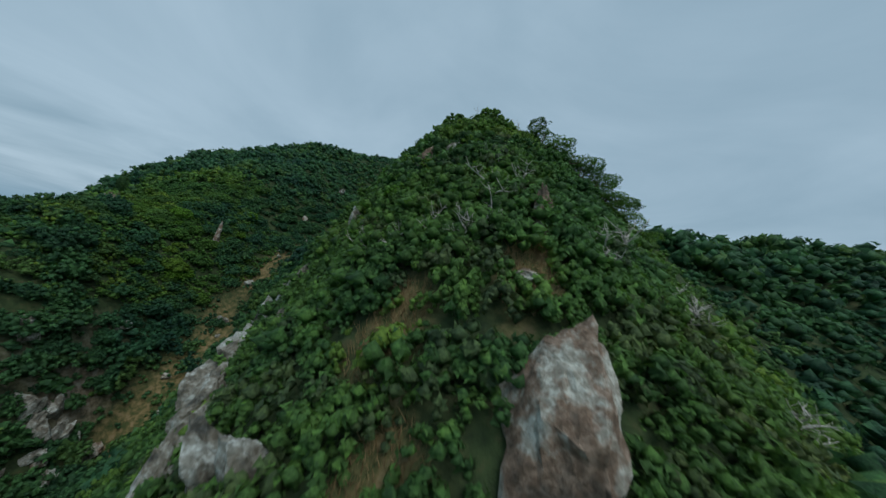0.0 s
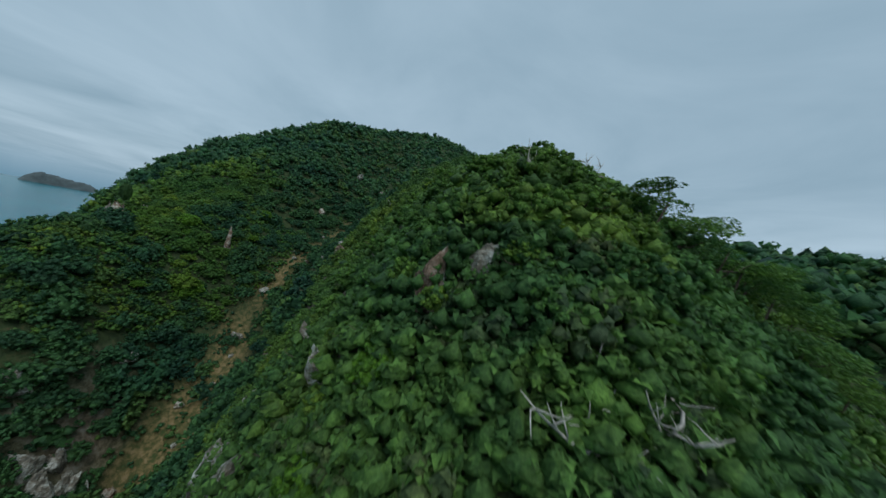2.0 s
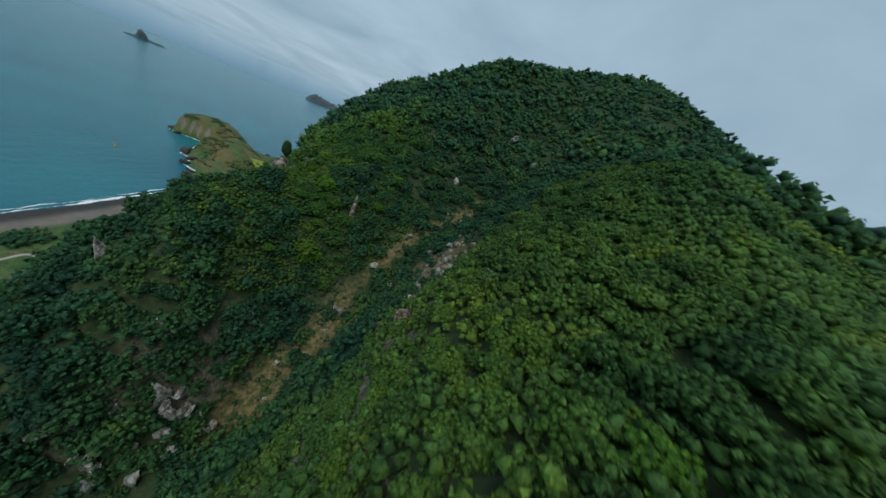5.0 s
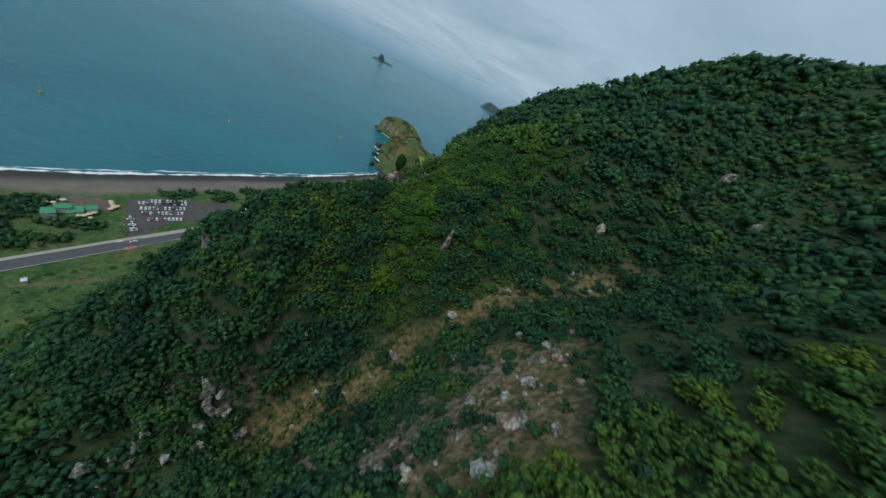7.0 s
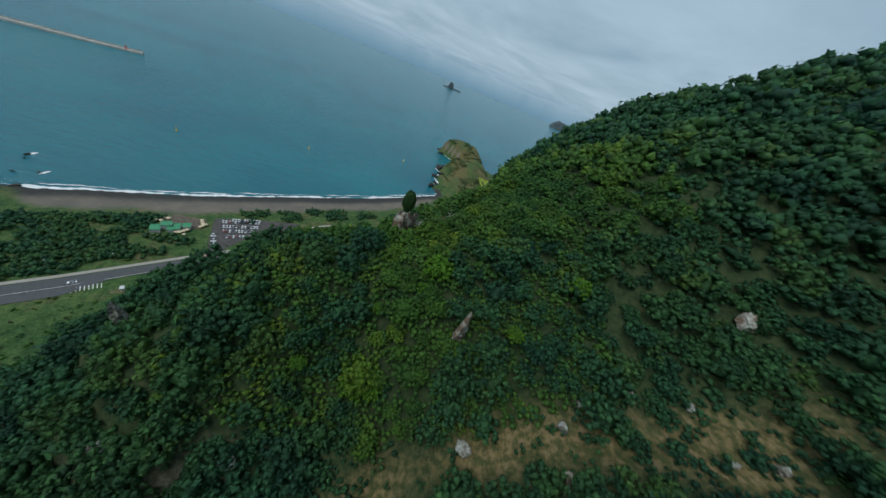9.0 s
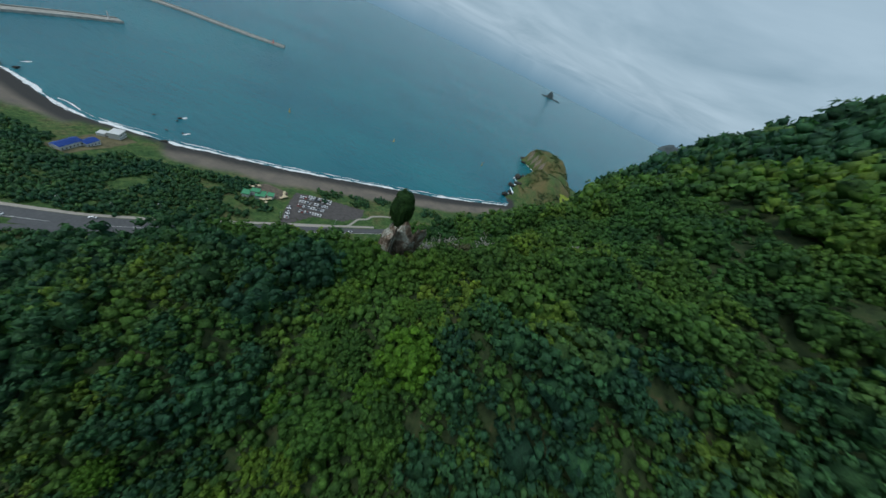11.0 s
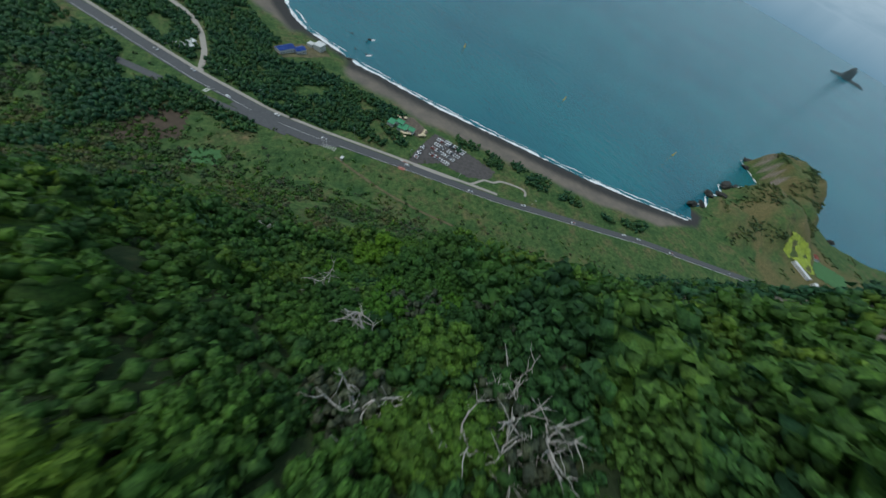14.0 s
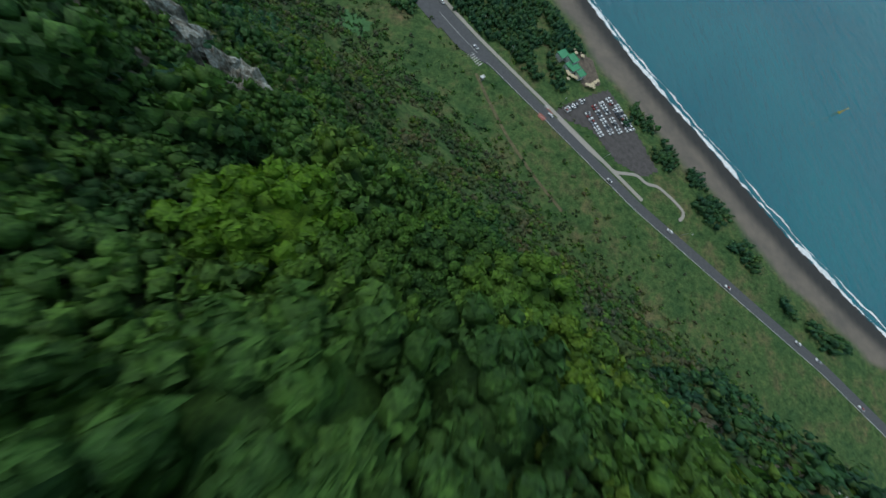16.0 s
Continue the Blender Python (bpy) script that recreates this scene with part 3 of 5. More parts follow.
def clump_crown(rng, count, leaves, leaf, squash=0.78, core=True, round_clumps=False):
    """A crown one metre in radius: small leafy clumps on an uneven dome, each shingled with sprays of leaves."""
    v, f = BALLS[1] if round_clumps else KERNEL
    verts, faces, at = [], [], 0
    k = np.arange(count) + 0.5
    up = 1 - 1.25 * k / count
    turn = k * 2.39996 + rng.uniform(-0.4, 0.4, count)
    ring = np.sqrt(np.clip(1 - up * up, 0, 1))
    d = np.stack([ring * np.cos(turn), ring * np.sin(turn), up], -1)
    far, size = rng.uniform(0.6, 0.95, count), rng.uniform(0.72, 1.25, count) * 1.2 / math.sqrt(count + 1)
    flat = np.array([1, 1, squash])
    for m in range(count):
        p = v * (0.96 * size[m] * (1 + rng.uniform(-0.34, 0.3, len(v))))[:, None]
        verts.append((d[m] * far[m] + p) * flat); faces.append(f + at); at += len(p)
    if core:
        verts.append(v * 0.66 * flat); faces.append(f + at); at += len(v)
    m = rng.choice(count, leaves, p=size ** 2 / (size ** 2).sum())
    w = rng.normal(size=(leaves, 3)) + d[m] * 0.9 + np.array([0, 0, 0.35])
    w /= np.linalg.norm(w, axis=1)[:, None]
    q = (d[m] * far[m, None] + w * (size[m] * rng.uniform(0.86, 1.08, leaves))[:, None]) * flat
    face = w + 0.4 * rng.normal(size=(leaves, 3))
    face /= np.linalg.norm(face, axis=1)[:, None]
    a = np.cross(face, rng.normal(size=(leaves, 3))); a /= np.linalg.norm(a, axis=1)[:, None] + 1e-9
    b = np.cross(face, a)
    s = leaf * rng.uniform(0.6, 1.4, (leaves, 1))
    verts.append(np.stack([q - a * s, q + a * s * 0.6 + b * s * 0.62, q + a * s * 0.6 - b * s * 0.62], 1).reshape(-1, 3))
    faces.append(np.arange(3 * leaves).reshape(-1, 3) + at)
    return np.concatenate(verts), np.concatenate(faces)


def trunk_mesh(rng, high, thick, limbs=4):
    verts, faces = [], []
    lean = rng.uniform(-0.12, 0.12, 2) * high
    stem = [(lean[0] * s * s, lean[1] * s * s, -0.6 + (high + 0.6) * s) for s in (0, 0.3, 0.65, 1)]
    runs = [(stem, [thick, thick * 0.8, thick * 0.6, thick * 0.3])]
    for k in range(limbs):
        a, s = 2 * math.pi * k / limbs + rng.uniform(-0.5, 0.5), rng.uniform(0.45, 0.75)
        b = Vector(stem[0]).lerp(Vector(stem[3]), s)
        w = Vector((math.cos(a), math.sin(a), 0.7)) * high * rng.uniform(0.3, 0.45)
        runs.append(([b, b + w * 0.5 + Vector((0, 0, -0.08 * high)), b + w], [thick * 0.45, thick * 0.3, thick * 0.1]))
    for points, radii in runs:
        v, f = tube_arrays(points, radii, 5)
        faces += [tuple(i + len(verts) for i in q) for q in f]
        verts += v
    return mesh_from("trunk", np.array([v[:] for v in verts]), faces, BARK)


CORRIDORS = [[(-38.2, 29.8), (-39.2, 42.7), (-43.1, 53.5), (-49.6, 73.8), (-58.7, 83.1)], [(-116.7, 109.5), (-140.3, 107.5), (-163.9, 101.4), (-183.8, 90.6)]]


def corridor(x, y):
    return np.minimum(near_line(x, y, CORRIDORS[0]), near_line(x, y, CORRIDORS[1]))


def scatter(rng, x0, x1, y0, y1, step):
    gx, gy = np.meshgrid(np.arange(x0, x1, step), np.arange(y0, y1, step))
    x, y = gx.ravel(), gy.ravel()
    return x + rng.uniform(-0.45, 0.45, len(x)) * step, y + rng.uniform(-0.45, 0.45, len(y)) * step


def steepness(x, y):
    return np.hypot(height(x + 1, y) - height(x - 1, y), height(x, y + 1) - height(x, y - 1)) / 2


def crop(mask, *arrays):
    return [a[mask] for a in arrays]


def stuff(name, places, protos, mat, label, category):
    """One mesh of many crowns: places are x, y, z, radius, stretch, turn."""
    verts, faces, at = [], [], 0
    for k, (x, y, z, r, tall, turn) in enumerate(places):
        p, f = protos[k % len(protos)]
        c, s = math.cos(turn), math.sin(turn)
        q = np.empty((len(p), 3), np.float32)
        q[:, 0], q[:, 1], q[:, 2] = x + r * (c * p[:, 0] - s * p[:, 1]), y + r * (s * p[:, 0] + c * p[:, 1]), z + r * tall * p[:, 2]
        verts.append(q); faces.append(f + at)
        at += len(p)
    return tagged(new(name, mesh_from(name, np.concatenate(verts), np.concatenate(faces), mat)), label, category, kind="stuff")


rng = np.random.default_rng(7)
# forest places: finer near the flight line and the gully, coarser up the dome
fx, fy = scatter(rng, -215, 70, 8, 195, 3.3)
gx, gy = scatter(rng, -430, 100, -60, 470, 5.2)
hx, hy = scatter(rng, -430, 100, -60, 470, 5.6)
steep_side = rng.random(len(hx)) < np.clip(steepness(hx, hy) - 0.55, 0, 0.9)
hx, hy = hx[steep_side], hy[steep_side]
jx, jy = scatter(rng, -215, 70, 8, 195, 3.6)
steep_side = rng.random(len(jx)) < np.clip(0.7 * steepness(jx, jy) - 0.5, 0, 0.8)
fx, fy = np.r_[fx, jx[steep_side]], np.r_[fy, jy[steep_side]]
gx, gy = np.r_[gx, hx], np.r_[gy, hy]
rx, ry = scatter(rng, -72, -2, 46, 136, 2.1)
cx, cy = scatter(rng, -172, -112, 80, 150, 3.3)


def in_ridge(x, y):
    return (x > -72) & (x < -2) & (y > 46) & (y < 136)


def in_crest(x, y):
    return (x > -172) & (x < -112) & (y > 80) & (y < 150)


free = ~in_ridge(fx, fy) & ~in_crest(fx, fy)
outside = ~((gx > -215) & (gx < 70) & (gy > 8) & (gy < 195))
fx, fy = np.r_[fx[free], gx[outside], rx, cx], np.r_[fy[free], gy[outside], ry, cy]
fz, slope = height(fx, fy), steepness(fx, fy)
gully = near_line(fx, fy, GULLY_LINE) + 4 * wave(fx, fy, 9, 3)
stony = near_line(fx, fy, STONY_LINE)
flank_low = 24 + 92 * np.clip((-140 - fx) / 30, 0, 1) * np.clip((150 - fy) / 40, 0, 1)
keep = (fz > flank_low + 16 * wave(fx, fy, 22, 12)) & (slope < 3.4) & (inland(fx, fy) > 150)
keep &= ~((gully < 6.5) & (rng.random(len(fx)) < 0.84)) & ~((stony < 5.5) & (rng.random(len(fx)) < 0.85))
on_ridge = (np.abs(fx + 39) < 21) & (fy < 49.5) & (fy > 4)
keep &= ~on_ridge
keep &= ~((fy < 4) & (fx > -70)) & ~(fy > 345)
for bx, by in [(-148, 51), (-156, 59), (-156, 53), (-151, 55), (-160, 61), (-162, 63)]:
    keep &= np.hypot(fx - bx, fy - by) > 3.2
for bx, by, br in BARE_SPOTS + [(-146.4, 103.6, 2.2), (-148.4, 105.6, 2.0), (-150.5, 108.5, 2.2), (-150.5, 112.5, 1.4), (-160.5, 124.2, 1.3), (-151.6, 125.6, 0.7), (-174.0, 89.0, 4.4)]:
    keep &= np.hypot(fx - bx, fy - by) > br + 0.8
fx, fy, fz, slope = crop(keep, fx, fy, fz, slope)
far = corridor(fx, fy)
order = np.argsort(far)
flank = np.clip((-150 - fx) / 25, 0, 1) * (fz > 60)
coarse = ~((fx > -215) & (fx < 70) & (fy > 8) & (fy < 195))
radius = np.where(coarse, 2.5 + 2.8 * rng.random(len(fx)) ** 1.6, 1.7 + 2.4 * rng.random(len(fx)) ** 1.5) + flank * rng.uniform(0, 1.2, len(fx)) ** 2
radius = np.where(in_ridge(fx, fy), rng.uniform(0.95, 1.8, len(fx)), np.where(in_crest(fx, fy), 1.5 + 1.9 * rng.random(len(fx)) ** 1.4, radius))
stem = rng.uniform(-0.5, 0.5, len(fx)) + 0.65 * (radius - 2.2) + 0.5 * flank - np.where(coarse, 2.3, 0)
edge = (fx > -37) & (fy > 48) & (fy < 78)
radius = np.where(edge & (fy > 59), radius * 0.72, radius)
radius = np.where((fx > -92) & (fx <= -72) & (fy > 96) & (fy < 150) | (fx > -75) & (fx < -50) & (fy >= 128) & (fy < 150), radius * 0.6, radius)
stem = np.where(in_ridge(fx, fy), rng.uniform(0.35, 1.3, len(fx)), np.where(in_crest(fx, fy), rng.uniform(0.0, 0.8, len(fx)) + 0.5 * (radius - 1.9), stem))

stem = np.where(edge, np.where(fy > 59, -0.2, 1.0), stem)
stem = np.where((fx > -42) & (fy >= 78) & in_ridge(fx, fy), stem - 0.8, stem)

# the trees that the flight passes nearest, each one a thing
NEAR = 230
near_crowns = []
for k in range(7):
    p, f = clump_crown(np.random.default_rng(40 + k), 76 + 6 * k, 2300, 0.058, round_clumps=True)
    near_crowns.append((p, f))
crown_meshes = [mesh_from("crown", p, f, LEAF) for p, f in near_crowns]
ridge_meshes = [mesh_from("crown", p, f, LEAF_RIDGE) for p, f in near_crowns]
light_mesh = mesh_from("crown", *near_crowns[2], LEAF_LIGHT)
trunk_meshes = [trunk_mesh(np.random.default_rng(60 + k), 4.0, 0.16) for k in range(4)]


def tree(x, y, z, r, h, turn, crown, trunk, label, tall=1.0, group="evergreen trees on the slope"):
    root = thing("tree", x, y, z)
    tagged(root, label, "tree", group)
    t = new("trunk", trunk)
    t.parent = root
    t.matrix_basis = Matrix.LocRotScale((0, 0, 0), Euler((0, 0, turn)), (1, 1, (h + 0.3) / 4.0))
    c = new("crown", crown)
    c.parent = root
    c.matrix_basis = Matrix.LocRotScale((0, 0, h), Euler((rng.uniform(-0.12, 0.12), rng.uniform(-0.12, 0.12), turn)), (r * rng.uniform(0.9, 1.1), r * rng.uniform(0.9, 1.1), r * tall))
    return root


for i in order[:NEAR]:
    yellow = rng.random() < 0.07
    tree(fx[i], fy[i], fz[i] - 0.2, radius[i], max(stem[i], 0.35), rng.uniform(0, 6.28), light_mesh if yellow else (ridge_meshes if in_ridge(fx[i], fy[i]) else crown_meshes)[rng.integers(7)], trunk_meshes[rng.integers(4)],
         "yellow-green broadleaf tree in fresh leaf on the slope" if yellow else "dark evergreen broadleaf tree with a clumped round crown", rng.uniform(0.85, 1.15))
# single bright trees that stand out of the canopy
for bx, by, br, bh in [(-174.0, 89.0, 4.9, 2.0), (-128, 137, 2.6, 2.8), (-122, 127, 1.9, 2.4), (-118, 93, 1.5, 2.6), (-161, 112, 2.0, 1.8), (-166, 90, 2.0, 1.6)]:
    tree(bx, by, height_at(bx, by) - 0.2, br, bh, br, light_mesh, trunk_meshes[0], "large yellow-green camphor tree standing out of the canopy")

def open_tree(x, y, high, seed):
    """A wind-bent tree: bare leaning trunk, limbs, and thin leaf pads that let the sky through."""
    r = np.random.default_rng(seed)
    root = thing("wind_bent_tree", x, y, height_at(x, y) - 0.2, r.uniform(-30, 30))
    tagged(root, "wind-bent tree with thin flat see-through leaf pads", "tree", "wind-bent trees on the ridge edge")
    t = new("trunk", trunk_meshes[seed % 4])
    t.parent = root
    t.matrix_basis = Matrix.LocRotScale((0, 0, 0), Euler((0, 0.25, 0)), (0.7, 0.7, high / 4.2))
    for k in range(5):
        c = tagged(new("leaf_pad", pad_mesh), kind="stuff")
        c.parent = root
        a = r.uniform(0, 6.28)
        w = r.uniform(0.7, 1.25)
        c.matrix_basis = Matrix.LocRotScale((0.25 * high + 0.9 * math.cos(a), 0.9 * math.sin(a), high * r.uniform(0.72, 1.05)), Euler((0, 0.15, a)), (w, w, w * 0.55))


p, f = crown_arrays(np.random.default_rng(33), 2, 16, 0.4, 700, 0.085)
pad_mesh = mesh_from("leaf_pad", p[len(BALLS[2][0]):], f[len(BALLS[2][1]):] - len(BALLS[2][0]), LEAF_RIDGE)
for k, (x, y, h) in enumerate([(-26.5, 54.5, 3.0), (-24, 55.5, 3.2), (-21.5, 57, 3.0), (-28.5, 55.8, 3.2), (-23, 59, 3.4), (-26, 58, 3.4), (-33.4, 55.0, 3.6), (-31.8, 55.4, 3.5), (-30.4, 54.6, 3.6), (-29.0, 55.2, 3.5), (-27.4, 55.2, 3.7), (-25.4, 55.0, 3.5)]):
    open_tree(x, y, h, 500 + k)

mid_protos = [clump_crown(np.random.default_rng(80 + k), 38 + 3 * k, 300, 0.09) for k in range(6)]
low_protos = [clump_crown(np.random.default_rng(90 + k), 7 + k % 4, 34, 0.2, 0.8, False) for k in range(8)]
rest = order[NEAR:]
gully_far = np.minimum(near_line(fx, fy, GULLY_LINE), near_line(fx, fy, [(-115, 67), (-132, 94.5), (-138, 140)]))
reach = np.minimum(far, gully_far)
is_mid = (reach[rest] < np.sort(reach[rest])[1250]) | ((far[rest] < 42) & (fx[rest] < -120)) | ((fx[rest] > -92) & (fx[rest] < -50) & (fy[rest] > 96) & (fy[rest] < 150))


def crowns_at(index):
    return [(fx[i], fy[i], fz[i] + stem[i], radius[i], rng.uniform(0.85, 1.2), rng.uniform(0, 6.28)) for i in index]


on_top = in_ridge(fx[rest], fy[rest])
stuff("ridge_forest", crowns_at(rest[is_mid & on_top]), mid_protos, LEAF_RIDGE_FAR, "low olive-green wind-clipped wood on the ridge", "forest")
crest = (fx[rest] < -138) & (fx[rest] > -260) & (fy[rest] < 160)
stuff("near_forest", crowns_at(rest[is_mid & ~on_top & ~crest]), mid_protos, LEAF_FAR, "dense evergreen broadleaf forest on the steep slopes", "forest")
stuff("crest_forest", crowns_at(rest[is_mid & crest]), mid_protos, LEAF_CREST, "yellow-green broadleaf forest on the spur's sea side", "forest")
stuff("flank_forest", crowns_at(rest[~is_mid & crest]), low_protos, LEAF_CREST, "yellow-green broadleaf forest on the lower sea slope", "forest")
stuff("ridge_wood", crowns_at(rest[~is_mid & on_top]), low_protos, LEAF_RIDGE_FAR, "low olive-green wood on the far side of the ridge", "forest")
stuff("far_forest", crowns_at(rest[~is_mid & ~on_top & ~crest]), low_protos, LEAF_FAR, "dense evergreen forest covering the mountain dome", "forest")


# undergrowth that closes the gaps between the trees
ux, uy = scatter(rng, -72, -2, 48, 136, 1.8)
vx, vy = scatter(rng, -190, -112, 74, 152, 1.8)
wx, wy = scatter(rng, -52, -26, 45, 58, 0.85)
steep_bit = steepness(wx, wy) > 1.0
wx, wy = wx[steep_bit], wy[steep_bit]
qx, qy = scatter(rng, -182, -162, 83, 100, 1.3)
ux, uy = np.r_[ux, vx, wx, qx], np.r_[uy, vy, wy, qy]
ok = (near_line(ux, uy, STONY_LINE) > 5) & (corridor(ux, uy) < 34) & (steepness(ux, uy) < 7) & (np.hypot(ux + 146.8, uy - 104.2) > 2.6) & (np.hypot(ux + 160.5, uy - 124.2) > 1.6) & (np.hypot(ux + 150.5, uy - 109.0) > 2.2)
ok &= (np.hypot(ux + 43.4, uy - 52.4) > 1.0) & (np.hypot(ux + 41.4, uy - 52.0) > 0.9) & (np.hypot(ux + 33.8, uy - 46.2) > 1.0)
for bx, by, br in BARE_SPOTS:
    ok &= np.hypot(ux - bx, uy - by) > br
ux, uy = crop(ok, ux, uy)
under = [(x, y, z + 0.1, r, 0.9, 9 * r) for x, y, z, r in zip(ux, uy, height(ux, uy), rng.uniform(1.0, 1.6, len(ux)))]
under_protos = [clump_crown(np.random.default_rng(150 + k), 8, 60, 0.16, 0.9, False) for k in range(5)]
stuff("ridge_undergrowth", [s for s in under if s[0] > -100], under_protos, LEAF_RIDGE_FAR, "low olive bushes closing the gaps on the ridge", "scrub")
stuff("crest_undergrowth", [s for s in under if s[0] <= -100], under_protos, LEAF_CREST, "low green bushes closing the gaps on the spur", "scrub")
tx, ty = [], []
for bx, by in [(-151.5, 108.0), (-150.5, 112.5), (-160.5, 103.5), (-166.5, 109), (-163.5, 94.5), (-168, 101), (-159.5, 114), (-172, 106)]:
    tx.append(bx + rng.normal(0, 1.3, 8)); ty.append(by + rng.normal(0, 1.3, 8))
tx, ty = np.concatenate(tx), np.concatenate(ty)
stuff("leafless_brush", [(x, y, z + 0.9, r, 1.1, 9 * r) for x, y, z, r in zip(tx, ty, height(tx, ty), rng.uniform(0.6, 1.15, len(tx)))], under_protos, LEAF_BROWN, "brown leafless brush between the green crowns", "scrub")
# low bushes under and between the forest trees
kx, ky = scatter(rng, -300, 60, -10, 260, 3.8)
kz = height(kx, ky)
ok = (kz > 60) & ~in_ridge(kx, ky) & ~in_crest(kx, ky) & (corridor(kx, ky) > 15) & ~((kx > -96) & (kx < -60) & (ky > 84) & (ky < 140)) & ~((np.abs(kx + 39) < 26) & (ky < 53)) & (near_line(kx, ky, GULLY_LINE) > 7) & (near_line(kx, ky, STONY_LINE) > 6)
ok &= (kz > 24 + 88 * np.clip((-140 - kx) / 30, 0, 1) * np.clip((150 - ky) / 40, 0, 1)) & (np.hypot(kx + 146.8, ky - 104.2) > 3.2) & (np.hypot(kx + 162.3, ky - 125.2) > 4)
kx, ky, kz = crop(ok, kx, ky, kz)
floor_protos = [clump_crown(np.random.default_rng(190 + k), 3, 26, 0.3, 0.6, False) for k in range(6)]
stuff("forest_undergrowth", [(x, y, z - 0.1, r, 0.8, 9 * r) for x, y, z, r in zip(kx, ky, kz, rng.uniform(1.5, 2.5, len(kx)))], floor_protos, LEAF_FAR, "dark shrubs and ferns under the forest trees", "undergrowth")
# low scrub: the ridge top, the gully and the foot of the slope
shrub_protos = [clump_crown(np.random.default_rng(120 + k), 12 + 2 * k, 110, 0.14, 0.9, False) for k in range(5)]
sx, sy = scatter(rng, -66, -8, 4, 53, 1.1)
sz = height(sx, sy)
ok = (steepness(sx, sy) < 5) & (np.hypot(sx + 34.2, sy - 37.4) > 1.9) & (np.hypot(sx + 33.5, sy - 46.3) > 0.9)
for bx, by, br in BARE_SPOTS:
    ok &= np.hypot(sx - bx, sy - by) > br * 0.85
sx, sy, sz = crop(ok, sx, sy, sz)
shape = [(x, y, z + 0.15, r, rng.uniform(0.8, 1.25), rng.uniform(0, 6.28)) for x, y, z, r in zip(sx, sy, sz, rng.uniform(0.75, 1.55, len(sx)))]
green = rng.random(len(shape)) < 0.72
stuff("ridge_scrub", [s for s, g in zip(shape, green) if g], shrub_protos, LEAF_RIDGE_FAR, "wind-clipped green scrub on the rocky ridge", "scrub")
stuff("grey_scrub", [s for s, g in zip(shape, green) if not g], shrub_protos, LEAF_GREY, "grey-green half-bare scrub on the rocky ridge", "scrub")
gx, gy = scatter(rng, -124, -64, 66, 192, 1.9)
g = np.minimum(near_line(gx, gy, GULLY_LINE), near_line(gx, gy, STONY_LINE))
ok = (g < 13) & (rng.random(len(gx)) < 0.55) & (wave(gx, gy, 6, 21) > -0.5)
gx, gy = crop(ok, gx, gy)
small_protos = [clump_crown(np.random.default_rng(140 + k), 3 + k % 3, 100, 0.17, 0.9, False) for k in range(6)]
stuff("gully_scrub", [(x, y, z + 0.1, r, 1.0, 6 * r) for x, y, z, r in zip(gx, gy, height(gx, gy), rng.uniform(0.5, 1.4, len(gx)))], small_protos, LEAF_FAR, "low green bushes in the stony gully", "scrub")
px, py = scatter(rng, -430, -40, -260, 330, 3.3)
pz = height(px, py)
side = near_line(px, py, ROAD_LINE)
foot = (pz > 9) & (pz < 135) & (side > 14) & (inland(px, py) > 100)
ok = foot & (rng.random(len(px)) < np.maximum(np.clip((pz - 10) / 16, 0.1, 0.9), np.clip((side - 38) / 60, 0, 0.8))) & (wave(px, py, 11, 31) > -0.6)
px, py, pz = crop(ok, px, py, pz)
tint = rng.random(len(px))
spots = [(x, y, z + 0.1, r, 0.9, 9 * r) for x, y, z, r in zip(px, py, pz, rng.uniform(0.6, 1.9, len(px)) ** 1.15 * (1 + np.maximum(np.clip((pz - 18) / 50, 0, 0.8), np.clip((near_line(px, py, ROAD_LINE) - 45) / 60, 0, 0.7))))]
bush_protos = [clump_crown(np.random.default_rng(195 + k), 3 + k % 3, 26, 0.28, 0.85, False) for k in range(6)]
stuff("slope_scrub", [s for s, t in zip(spots, tint) if t < 0.42], bush_protos, LEAF_CREST, "green bushes on the grassy foot of the slope", "scrub")
stuff("pale_scrub", [s for s, t in zip(spots, tint) if 0.42 <= t < 0.82], bush_protos, LEAF_GREY, "grey-green brush on the grassy foot of the slope", "scrub")
stuff("brown_scrub", [s for s, t in zip(spots, tint) if t >= 0.82], bush_protos, LEAF_BROWN, "brown leafless brush on the foot of the slope", "scrub")
# pines behind the beach and woods beyond the road
px, py = scatter(rng, -560, -40, -640, 150, 4.6)
side, d = near_line(px, py, ROAD_LINE), inland(px, py)
road_in = np.interp(py, [-480, -339, -211, -148, -111, -49, 27, 155], [-60, -132, -188, -222, -249, -302, -366, -496])
sea_side = px < road_in
LANE = [(-185, -215), (-202, -254), (-212, -294), (-213, -326), (-196, -384)]
wood = sea_side & (near_line(px, py, LANE) > 6) & (side > 13) & (d > 52) & (py < -118) & (wave(px, py, 45, 41) > -0.5) & (wave(px, py, 14, 47) > -0.75)
wood &= (np.hypot(px + 290, py + 252) > 26) & (np.hypot(px + 322, py + 262) > 16)
strip = sea_side & (d > 46) & (d < 72) & (py > -70) & (wave(px, py, 16, 43) > 0.15)
strip |= sea_side & (d > 50) & (side > 16) & (py > -118) & (py < -75) & (px > -322) & (wave(px, py, 14, 44) > -0.2)
inner = ~sea_side & (side > 18) & (py < -135) & (wave(px, py, 38, 42) > -0.35) & (px < 40)
ok = wood | strip | inner
px, py = crop(ok, px, py)
spots = [(x, y, z + r * 0.25, r, 0.95, 9 * r) for x, y, z, r in zip(px, py, height(px, py), rng.uniform(2.2, 4.8, len(px)))]
